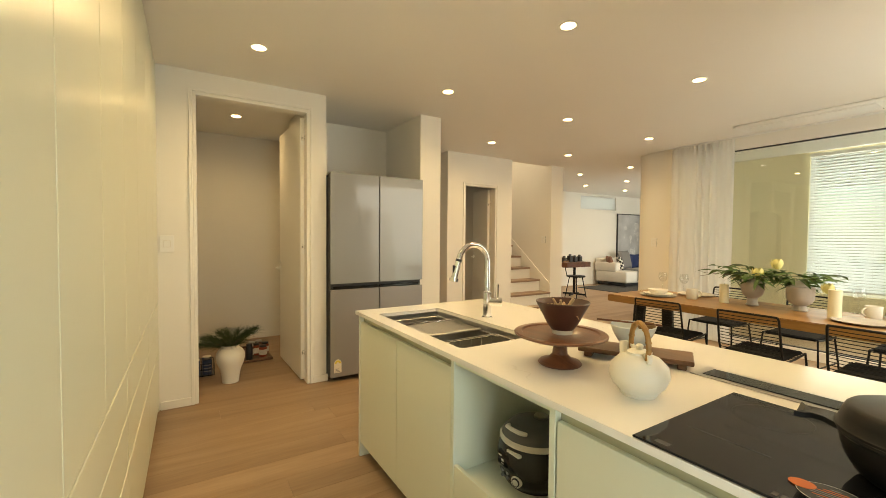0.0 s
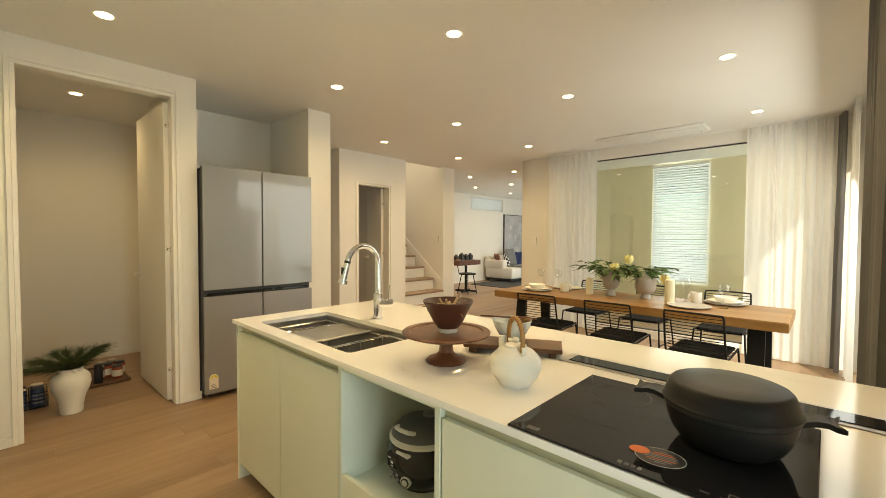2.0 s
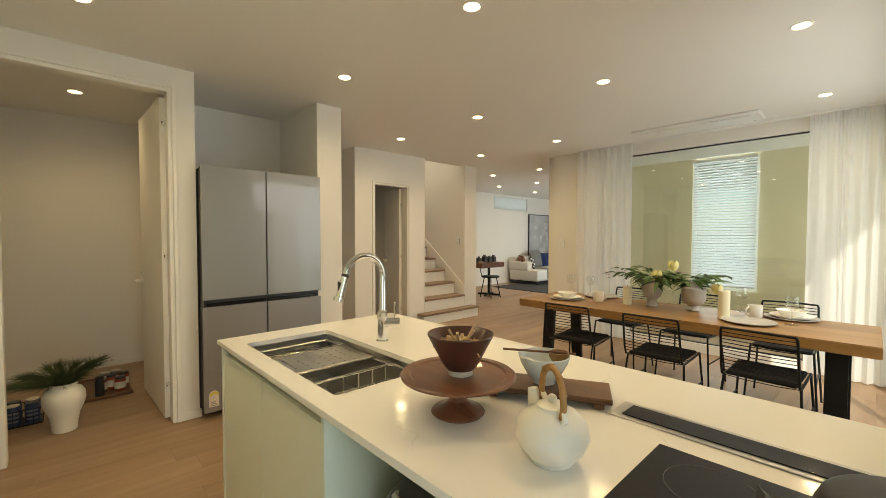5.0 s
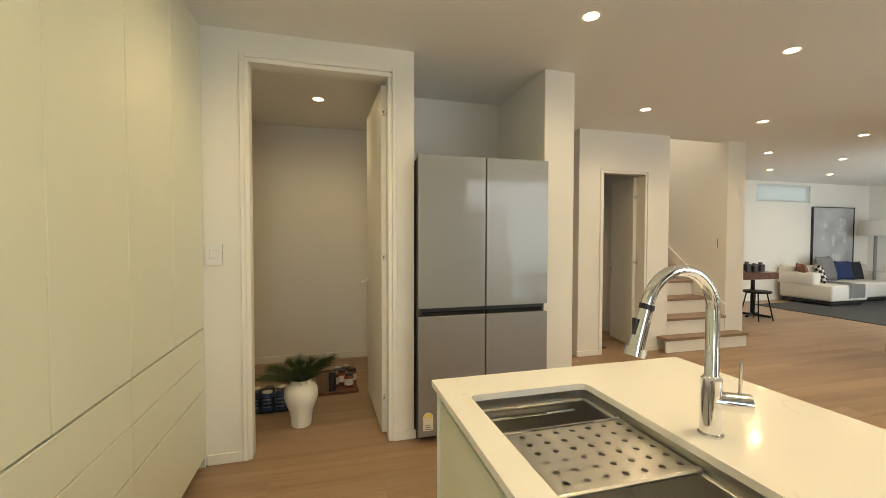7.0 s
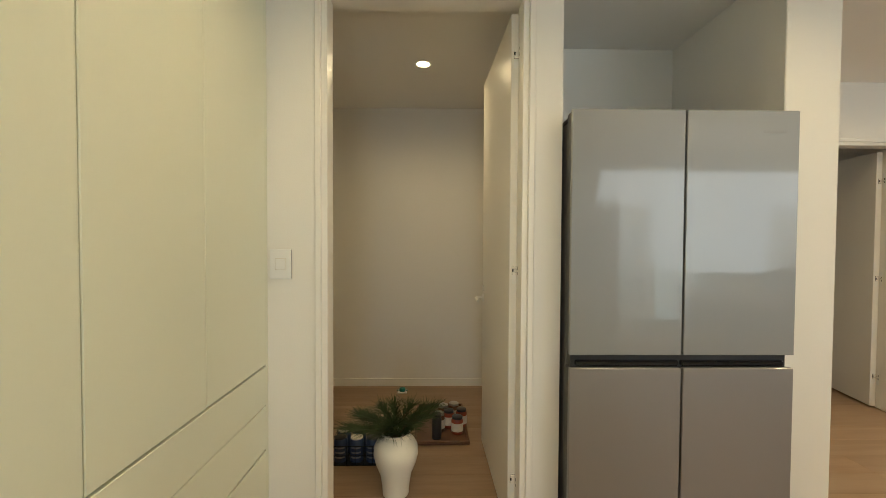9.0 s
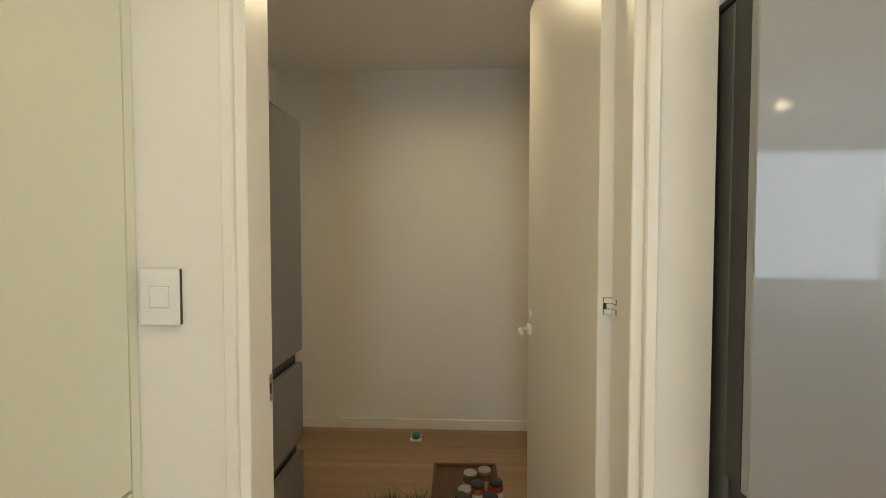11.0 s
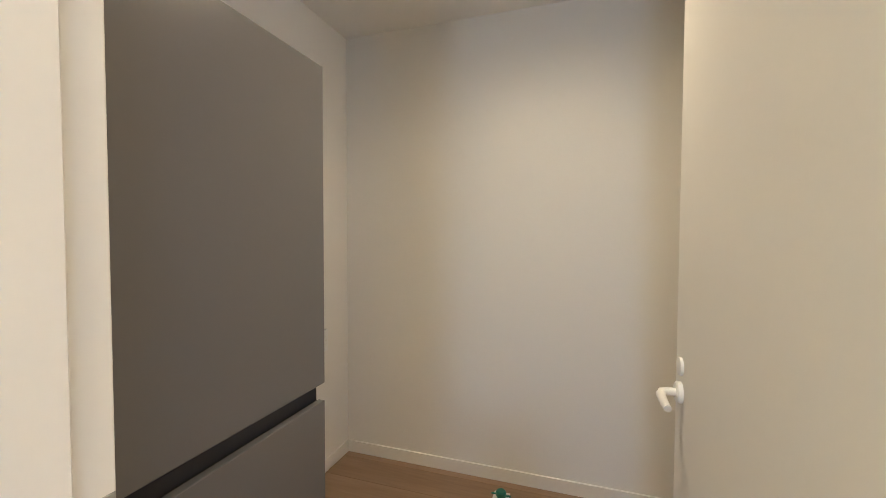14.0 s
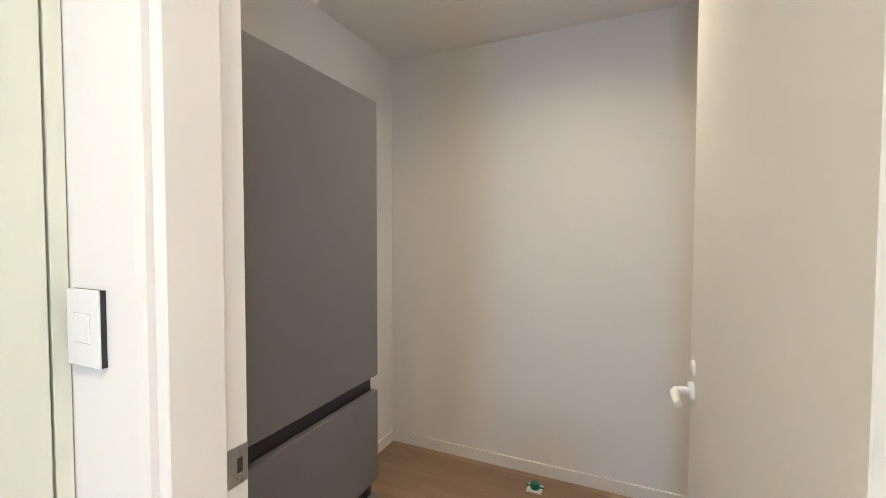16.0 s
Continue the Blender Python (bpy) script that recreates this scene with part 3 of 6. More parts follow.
def skirting(name, *runs):
    setting(name, boxes(*runs, bevel=0.002), TRIM, "low white painted skirting board", "baseboard")


skirting("baseboard_pantry", (-0.335, 1.52, 5.933, 5.945, 0, 0.07), (-0.335, -0.323, 4.95, 5.933, 0, 0.07), (1.508, 1.52, 4.95, 5.933, 0, 0.07))
skirting("baseboard_kitchen", (0.235, 0.426, 3.988, 4.0, 0, 0.06), (1.333, 1.462, 3.988, 4.0, 0, 0.06), (2.383, 2.647, 3.998, 4.01, 0, 0.06), (2.635, 2.647, 4.01, 6.9, 0, 0.06))
skirting("baseboard_hall", (3.543, 3.822, 5.298, 5.31, 0, 0.06), (4.478, 4.765, 5.298, 5.31, 0, 0.06), (3.543, 3.555, 5.31, 6.9, 0, 0.06))
skirting("baseboard_living", (5.93, 12.9, 7.818, 7.83, 0, 0.06), (12.888, 12.9, 4.0, 7.818, 0, 0.06), (5.93, 5.942, 5.31, 7.818, 0, 0.06), (6.038, 6.05, 3.3, 3.86, 0, 0.06))


def wall_switch(x, y, z, turn, w, h, rockers, label):
    t = thing("wall_switch", (x, y, z), label, "light switch", turn=turn)
    part("back_box", boxes((-w / 2 + 0.001, w / 2 - 0.001, -0.0075, 0, -h / 2 + 0.001, h / 2 - 0.001)), DARK, t, "dark backing behind the cover")
    part("plate", boxes((-w / 2, w / 2, -0.012, -0.0075, -h / 2, h / 2), bevel=0.0015), WHITE, t)
    # tan sheet under the rocker: the gap's shade put into colour
    part("rocker_gap_shade", boxes((-0.0225, 0.0225, -0.0123, -0.011, -0.024, 0.024)), CLAY, t)
    for k in range(rockers):
        zz = (k - (rockers - 1) / 2) * 0.024
        part("rocker", boxes((-0.021, 0.021, -0.0135, -0.011, zz - 0.0225 / rockers * 1.0, zz + 0.0225 / rockers * 1.0), bevel=0.001), WHITE, t)


wall_switch(0.285, 4.0, 1.22, 0, 0.088, 0.122, 1, "white square switch plate on the wall beside the cabinets")
wall_switch(6.05, 3.73, 1.235, -90, 0.085, 0.12, 1, "white switch plate on the cream dining wall")
wall_switch(5.646, 5.47, 1.25, -90, 0.085, 0.12, 1, "white switch plate on the stairwell wall")
wall_switch(-0.335, 5.69, 0.74, 90, 0.075, 0.12, 2, "white socket plate on the pantry wall")


# ---- tall cabinet wall ----
def tall_unit(y0, y1, doors):
    t = thing("tall_cabinet", (0, y0, 0), "pale green lacquered tall cabinet with drawers below", "cabinet", "tall kitchen cabinets")
    w = y1 - y0
    part("carcass", boxes((-0.40, 0.200, 0.001, w - 0.001, 0.06, 2.505)), CABINET_SHADED, t)
    part("plinth", boxes((-0.40, 0.18, 0, w, 0, 0.06)), DARKGREY, t)
    part("filler", boxes((0.2005, 0.226, 0, w, 2.418, 2.505), bevel=0.001), CABINET, t)
    n = doors
    for k in range(n):
        part("door", boxes((0.2005, 0.23, k * w / n + 0.0017, (k + 1) * w / n - 0.0017, 0.808, 2.412), bevel=0.0022), CABINET, t)
    for z0, z1 in ((0.641, 0.800), (0.459, 0.6375), (0.066, 0.450)):
        part("drawer", boxes((0.2005, 0.23, 0.0017, w - 0.0017, z0, z1), bevel=0.0022), CABINET, t)


for k in range(4):
    tall_unit(3.985 - 0.873 * (k + 1), min(3.972, 3.985 - 0.873 * k), 2)
tall_unit(0.085, 3.985 - 0.873 * 4, 1)
end_strip = thing("filler_strip", (0, 3.9745, 0), "narrow pale green filler strip between cabinet and wall", "filler strip")
part("strip", boxes((-0.40, 0.228, 0, 0.0235, 0, 2.505), bevel=0.001), CABINET, end_strip)


# ---- refrigerator in its niche ----
def refrigerator():
    t = thing("refrigerator", (1.459, 3.90, 0), "four-door brushed steel refrigerator in a wall niche", "refrigerator")
    w, top = 0.906, 1.842
    part("body", boxes((0.008, w - 0.008, 0.075, 0.76, 0.03, top - 0.03), bevel=0.006), DARKGREY, t, "dark grey cabinet body")
    part("hinge_cover", boxes((0.01, 0.11, 0.03, 0.19, top - 0.03, top - 0.008), bevel=0.005), DARK, t)
    part("hinge_cover", boxes((w - 0.11, w - 0.01, 0.03, 0.19, top - 0.03, top - 0.008), bevel=0.005), DARK, t)
    for x0, x1, z0, z1, m in ((0, w / 2 - 0.004, 0.868, top, STEEL), (w / 2 + 0.004, w, 0.868, top, STEEL), (0, w / 2 - 0.004, 0.045, 0.815, STEEL_LOW), (w / 2 + 0.004, w, 0.045, 0.815, STEEL_LOW)):
        d = part("door", boxes((x0, x1, 0.0, 0.02, z0, z1), bevel=0.0025), m, t, "brushed steel door panel")
        part("door_lining", boxes((x0 + 0.002, x1 - 0.002, 0.02, 0.07, z0 + 0.004, z1 - 0.004), bevel=0.004), DARK, d)
    part("handle_recess", boxes((0.012, w - 0.012, 0.03, 0.07, 0.81, 0.872)), DARK, t, "black grip channel between the doors")
    for x0, x1 in ((0.03, w / 2 - 0.006), (w / 2 + 0.006, w - 0.03)):
        part("grip", boxes((x0, x1, 0.012, 0.035, 0.82, 0.842), bevel=0.005), BLACKGLASS, t)
    for x in (0.05, w - 0.09):
        part("foot", lathe([(0, 0), (0.02, 0), (0.02, 0.046), (0, 0.046)], 16, (x + 0.02, 0.12, 0)), DARK, t)
    part("kick", boxes((0.02, w - 0.02, 0.07, 0.1, 0.02, 0.06)), DARK, t)
    part("maker_mark", boxes((0.76, 0.85, -0.0012, 0.001, 1.752, 1.763)), GREYPRINT, t)
    lab = bmesh.new()
    pts = [(0.035, 0.085), (0.09, 0.085), (0.09, 0.150)] + [(0.0625 + 0.0275 * math.cos(radians(q)), 0.150 + 0.026 * math.sin(radians(q))) for q in range(20, 180, 20)] + [(0.035, 0.150)]
    lab.faces.new([lab.verts.new((px, -0.0012, pz)) for px, pz in pts])
    for v in lab.verts:
        v.co = Vector((0.0625 + (v.co.x - 0.0625) * 1.2, v.co.y, 0.085 + (v.co.z - 0.085) * 1.3))
    s = part("energy_label", lab, LABELPAPER, t, "white and yellow energy label")
    arcm = bmesh.new()
    out = [(0.0625 + 0.024 * math.cos(radians(q)), 0.148 + 0.022 * math.sin(radians(q))) for q in range(0, 181, 20)]
    inn = [(0.0625 + 0.010 * math.cos(radians(q)), 0.148 + 0.009 * math.sin(radians(q))) for q in range(180, -1, -20)]
    arcm.faces.new([arcm.verts.new((px, -0.0018, pz)) for px, pz in out + inn])
    for v in arcm.verts:
        v.co = Vector((0.0625 + (v.co.x - 0.0625) * 1.2, v.co.y, 0.085 + (v.co.z - 0.085) * 1.3))
    part("label_arc", arcm, YELLOW, s)
    for k in range(3):
        part("text_bar", boxes((0.042, 0.083 - 0.006 * k, -0.0018, -0.0008, 0.092 + 0.012 * k, 0.097 + 0.012 * k)), GREYPRINT, s)


refrigerator()


# ---- kitchen island ----
def island():
    X0, X1, Y0, Y1, Z = 1.262, 2.215, 0.085, 2.672, 0.833
    end = thing("island_end_panel", (0, 0, 0), "pale green island end panel reaching the floor", "panel")
    part("panel", boxes((X0 - 0.004, X1, Y1 - 0.02, Y1, 0, Z), bevel=0.0015), CABINET, end)

    def unit(y0, y1, label):
        return thing("island_cabinet", (0, y0, 0), label, "cabinet", "island cabinets"), y1 - y0

    # sink unit with two doors, hollow under the bowl
    t, w = unit(1.692, 2.650, "pale green island cabinet with two doors under sink")
    # carcass and plinth carry the shaded green of the gaps
    part("carcass", boxes((X0 + 0.02, X0 + 0.024, 0, w, 0.08, 0.83), (X0 + 0.024, X1, 0, w, 0.08, 0.6), (X0 + 0.55, X1, 0, w, 0.6, 0.83)), CABINET_SHADED, t)
    part("plinth", boxes((X0 + 0.06, X1 - 0.02, 0, w, 0, 0.08)), CABINET_SHADED, t)
    for k in range(2):
        part("door", boxes((X0, X0 + 0.018, k * w / 2 + 0.002, (k + 1) * w / 2 - 0.002, 0.085, 0.795), bevel=0.0015), CABINET, t)
    # open niche unit
    t, w = unit(1.175, 1.690, "pale green open island niche above a low drawer")
    part("side", boxes((X0 - 0.002, X1, w - 0.02, w, 0.08, 0.83)), CABINET_IN, t)
    part("side", boxes((X0 - 0.002, X1, 0, 0.02, 0.08, 0.83)), CABINET_IN, t)
    part("shelf", boxes((X0 + 0.018, X1, 0.02, w - 0.02, 0.375, 0.395)), CABINET_IN, t)
    part("back", boxes((X0 + 0.52, X0 + 0.54, 0.02, w - 0.02, 0.395, 0.83)), CABINET_IN, t)
    part("top_rail", boxes((X0 + 0.003, X0 + 0.52, 0.02, w - 0.02, 0.812, 0.83)), CABINET_IN, t)
    part("drawer", boxes((X0, X0 + 0.018, 0.02, w - 0.02, 0.085, 0.43), bevel=0.0015), CABINET, t)
    part("plinth", boxes((X0 + 0.06, X1 - 0.02, 0, w, 0, 0.08)), CABINET_SHADED, t)
    # hob unit
    t, w = unit(Y0, 1.173, "pale green island drawer cabinet under the hob")
    part("carcass", boxes((X0 + 0.02, X1, 0, w, 0.08, 0.83)), CABINET_SHADED, t)
    part("plinth", boxes((X0 + 0.06, X1 - 0.02, 0, w, 0, 0.08)), CABINET_SHADED, t)
    for z0, z1 in ((0.085, 0.43), (0.435, 0.795)):
        part("drawer", boxes((X0, X0 + 0.018, 0.003, w - 0.004, z0, z1), bevel=0.0015), CABINET, t)


island()
SX0, SX1, SY0, SY1 = 1.322, 1.716, 1.715, 2.535
bm = boxes((1.245, SX0, 0.08, 2.692, 0.833, 0.853), (SX1, 2.235, 0.08, 2.692, 0.833, 0.853), (SX0, SX1, 0.08, SY0, 0.833, 0.853), (SX0, SX1, SY1, 2.692, 0.833, 0.853))
for cx, cy, qx, qy in ((SX0, SY0, 1, 1), (SX1, SY0, -1, 1), (SX0, SY1, 1, -1), (SX1, SY1, -1, -1)):
    rr = 0.022
    pts = [(cx, cy)] + [(cx + qx * rr * (1 - math.cos(radians(a))), cy + qy * rr * (1 - math.sin(radians(a)))) for a in (0, 22, 45, 68, 90)]
    lo, hi = [bm.verts.new((px, py, 0.833)) for px, py in pts], [bm.verts.new((px, py, 0.853)) for px, py in pts]
    bm.faces.new(hi)
    bm.faces.new(lo[::-1])
    for i in range(len(pts)):
        j = (i + 1) % len(pts)
        bm.faces.new((lo[i], lo[j], hi[j], hi[i]))
tagged(new("worktop", mesh("worktop", bm, QUARTZ, False)), "white quartz island worktop with faint grey veining", "worktop")


def perforated(x0, x1, y0, y1, z, nx, ny, r, th):
    """A sheet with a grid of round holes."""
    bm = bmesh.new()
    dx, dy = (x1 - x0) / nx, (y1 - y0) / ny
    for i in range(nx):
        for j in range(ny):
            cx, cy = x0 + (i + 0.5) * dx, y0 + (j + 0.5) * dy
            for zz in (z, z - th):
                o, q = [], []
                for k in range(8):
                    a = radians(45 * k)
                    c, s = math.cos(a), math.sin(a)
                    m = max(abs(c), abs(s))
                    o.append(bm.verts.new((cx + c / m * dx / 2, cy + s / m * dy / 2, zz)))
                    q.append(bm.verts.new((cx + c * r, cy + s * r, zz)))
                for k in range(8):
                    bm.faces.new((o[k], o[(k + 1) % 8], q[(k + 1) % 8], q[k]))
    bmesh.ops.remove_doubles(bm, verts=bm.verts, dist=0.0002)
    return bm


def sink():
    t = thing("sink", (0, 0, 0), "brushed steel undermount double-ledge kitchen sink", "sink")
    x0, x1, y0, y1 = SX0 - 0.004, SX1 + 0.004, SY0 - 0.004, SY1 + 0.004
    bowl = part("bowl", boxes((x0, x1, y0, y1, 0.615, 0.622)), SINK, t, smooth=False)
    for w in ((x0 - 0.004, x0, y0, y1, 0.62, 0.832), (x1, x1 + 0.004, y0, y1, 0.62, 0.832), (x0, x1, y0 - 0.004, y0, 0.62, 0.832), (x0, x1, y1, y1 + 0.004, 0.62, 0.832)):
        part("bowl_wall", boxes(w), SINK, bowl, smooth=False)
    part("ledge", boxes((x0, x0 + 0.014, y0, y1, 0.796, 0.804), (x1 - 0.014, x1, y0, y1, 0.796, 0.804), (x0 + 0.014, x1 - 0.014, y1 - 0.012, y1, 0.796, 0.804), bevel=0.002), SINK, t)
    part("overflow_bar", tube([(x0 + 0.05, y1 - 0.012, 0.775), (x1 - 0.05, y1 - 0.012, 0.775)], 0.005, 8), CHROME, t)
    part("drain", lathe([(0, 0.626), (0.03, 0.626), (0.045, 0.628), (0.048, 0.623), (0, 0.623)], 24, ((x0 + x1) / 2, 1.95, 0)), CHROME, t)
    tray = thing("drainer_tray", (0, 0, 0), "perforated steel drainer tray resting across the sink", "drainer tray")
    part("sheet", perforated(x0 + 0.006, x1 - 0.006, 2.118, 2.362, 0.81, 8, 6, 0.0085, 0.003), SINK, tray, smooth=False)
    part("front_rim", boxes((x0 + 0.003, x1 - 0.003, 2.099, 2.118, 0.803, 0.815), bevel=0.004), SINK, tray)
    part("rear_rim", tube([(x0 + 0.003, 2.366, 0.812), (x1 - 0.003, 2.366, 0.812)], 0.004, 8), CHROME, tray)
    bk = thing("wire_basket", (0, 0, 0), "chrome wire basket standing in the sink", "wire basket")
    a0, a1, b0, b1 = x0 + 0.012, x1 - 0.012, 1.735, 1.962
    for z, r in ((0.812, 0.0048), (0.752, 0.0025)):
        part("hoop", tube([(a0 + 0.02, b0, z), (a1 - 0.02, b0, z), (a1, b0 + 0.02, z), (a1, b1 - 0.02, z), (a1 - 0.02, b1, z), (a0 + 0.02, b1, z), (a0, b1 - 0.02, z), (a0, b0 + 0.02, z), (a0 + 0.02, b0, z)], r, 8), CHROME, bk)
    # added plate; its paleness stands for the bright reflection in the sink bottom
    part("bright_plate", boxes((a0 + 0.004, a1 - 0.004, b0 + 0.004, b1 - 0.004, 0.744, 0.7485), bevel=0.001), SATIN, bk, "pale added plate for the sink bottom's reflection")
    for x in (a0, a1 - 0.002):
        part("side_band", boxes((x, x + 0.002, b0 + 0.01, b1 - 0.01, 0.756, 0.808)), SINK, bk)
    for k in range(6):
        x = a0 + 0.03 + (a1 - a0 - 0.06) * k / 5
        part("wire", tube([(x, b0, 0.812), (x, b0, 0.754), (x, b1, 0.754), (x, b1, 0.812)], 0.0016, 6), CHROME, bk)
    for k in range(2):
        y = b0 + 0.09 + (b1 - b0 - 0.18) * k
        part("cross_wire", tube([(a0, y, 0.812), (a0, y, 0.752), (a1, y, 0.752), (a1, y, 0.812)], 0.0016, 6), CHROME, bk)
    f = thing("kitchen_tap", (1.80, 2.16, 0.853), "polished chrome pull-out kitchen tap with arched spout", "tap")
    part("base_ring", lathe([(0, 0), (0.028, 0), (0.028, 0.004), (0.024, 0.007), (0, 0.007)], 28), CHROME, f)
    part("column", lathe([(0.023, 0.005), (0.023, 0.135), (0.0175, 0.14), (0.015, 0.145), (0.015, 0.30)], 28), CHROME, f)
    spout = arc((-0.095, 0, 0.30), 0.095, 0, 168, 18, (1, 0, 0), (0, 0, 1))
    part("spout", tube(spout, 0.0145, 16), CHROME, f)
    e = spout[-1]
    d = (spout[-1] - spout[-2]).normalized()
    part("spray_collar", tube([e, e + d * 0.012], 0.0165, 16), DARK, f, "black collar")
    part("spray_head", tube([e + d * 0.012, e + d * 0.06, e + d * 0.10], 0.0150, 16, None, 0.0175), CHROME, f)
    part("spray_ring", tube([e + d * 0.10, e + d * 0.118], 0.024, 16), CHROME, f)
    part("spray_button", boxes((e.x + d.x * 0.055 - 0.021, e.x + d.x * 0.055 - 0.014, -0.006, 0.006, e.z + d.z * 0.075, e.z + d.z * 0.03), bevel=0.002), DARK, f)
    part("valve_body", tube([(0, 0, 0.083), (0.064, -0.048, 0.083)], 0.0225, 20), CHROME, f)
    part("lever", tube([(0.045, -0.034, 0.095), (0.047, -0.036, 0.18)], 0.0042, 10), CHROME, f)


sink()


# ---- hob, downdraft and the things on the worktop ----
def hob():
    t = thing("induction_hob", (0, 0, 0.853), "black glass induction hob set in the worktop", "hob")
    part("glass", boxes((1.247, 1.726, 0.403, 0.943, 0.0005, 0.006), bevel=0.002), BLACKGLASS, t)
    for cx, cy, r in ((1.615, 0.815, 0.078),):
        part("cooking_zone", lathe([(r, 0.0062), (r + 0.0008, 0.0063), (r + 0.0016, 0.0062)], 48, (cx, cy, 0)), FAINTPRINT, t)
    part("zone_bar", boxes((1.396, 1.398, 0.74, 0.90, 0.006, 0.0064)), FAINTPRINT, t)
    part("maker_mark", boxes((1.262, 1.278, 0.872, 0.902, 0.006, 0.0063)), FAINTPRINT, t)
    for k in range(4):
        part("range_mark", boxes((1.258, 1.272, 0.648 + 0.0125 * k, 0.657 + 0.0125 * k, 0.006, 0.0063)), FAINTPRINT, t)
    part("corner_label", boxes((1.262, 1.292, 0.425, 0.515, 0.006, 0.0063)), GREYPRINT, t, "grey control panel outline")
    part("corner_label_fill", boxes((1.2635, 1.2905, 0.4265, 0.5135, 0.0063, 0.0065)), BLACKGLASS, t)
    for k in range(5):
        part("control_mark", boxes((1.266, 1.272, 0.42 + k * 0.03, 0.435 + k * 0.03, 0.006, 0.0063)), FAINTPRINT, t)
    c = thing("promo_card", (1.335, 0.636, 0.8592), "oval black swing card with orange tag on hob", "card", turn=12)
    c.scale = (0.74, 0.74, 1.0)
    part("card", lathe([(0, 0), (0.062, 0), (0.0625, 0.0006), (0.062, 0.0012), (0, 0.0012)], 40, sx=0.82), DARK, c)
    part("rim", lathe([(0.0608, 0.0013), (0.0615, 0.0016), (0.0625, 0.0013)], 40, sx=0.82), WHITE, c, "thin white printed rim")
    part("tag", lathe([(0, 0.0014), (0.026, 0.0014), (0.0262, 0.002), (0.0255, 0.0026), (0, 0.0026)], 28, (0.016, 0.052, 0), sx=0.8), ORANGE, c, "round orange tag")
    for k in range(8):
        half = 0.042 - 0.0022 * (k - 3.5) ** 2
        part("text_bar", boxes((-0.033 + k * 0.009, -0.0305 + k * 0.009, -half, half - (0.012 if k > 4 else 0.004), 0.0012, 0.0016)), ORANGE if k in (2, 5, 6) else GREYPRINT, c)
    v = thing("downdraft_vent", (0, 0, 0.853), "slim steel framed downdraft vent with glass lid", "vent")
    part("frame", boxes((1.803, 1.918, 0.255, 1.10, 0.0005, 0.004), bevel=0.0015), SINK, v)
    part("lid", boxes((1.822, 1.899, 0.29, 1.07, 0.004, 0.0065), bevel=0.001), BLACKGLASS, v, "black glass lid")


hob()


def casserole():
    t = thing("casserole", (1.492, 0.548, 0.859), "black cast iron casserole with shallow lid on the hob", "casserole", turn=8)
    part("pot", lathe([(0, 0), (0.080, 0), (0.100, 0.006), (0.118, 0.020), (0.132, 0.042), (0.141, 0.068), (0.144, 0.088), (0.148, 0.092), (0.147, 0.098), (0.140, 0.098), (0.136, 0.088), (0.10, 0.01), (0, 0.008)], 56), CASTIRON, t)
    part("lid", lathe([(0.147, 0.0985), (0.151, 0.100), (0.151, 0.105), (0.1465, 0.109), (0.1415, 0.125), (0.134, 0.141), (0.129, 0.1455), (0.122, 0.148), (0.06, 0.1495), (0, 0.150)], 56), CASTIRON, t, "flat-topped black lid")
    for s in (-1, 1):
        bm = bmesh.new()
        prof = [(0.140, 0.040, 0.094), (0.168, 0.030, 0.100), (0.188, 0.026, 0.100), (0.205, 0.034, 0.097), (0.217, 0.046, 0.100)]
        rings = []
        for y, hw, z in prof:
            rings.append([bm.verts.new((x, s * (y - (0.012 if abs(x) < hw * 0.5 and y > 0.2 else 0)), z + dz)) for x, dz in ((-hw, -0.006), (-hw * 0.4, -0.007), (hw * 0.4, -0.007), (hw, -0.006), (hw, 0.006), (hw * 0.4, 0.005), (-hw * 0.4, 0.005), (-hw, 0.006))])
        for a, b in zip(rings, rings[1:]):
            for k in range(8):
                bm.faces.new((a[k], a[(k + 1) % 8], b[(k + 1) % 8], b[k]))
        bm.faces.new(rings[0])
        bm.faces.new(rings[-1][::-1])
        bmesh.ops.recalc_face_normals(bm, faces=bm.faces)
        bmesh.ops.bevel(bm, geom=[e for e in bm.edges], offset=0.0015, segments=1, affect="EDGES")
        part("handle", bm, CASTIRON, t)
    return t


pot = casserole()
pot.scale = (0.82, 0.82, 0.9)


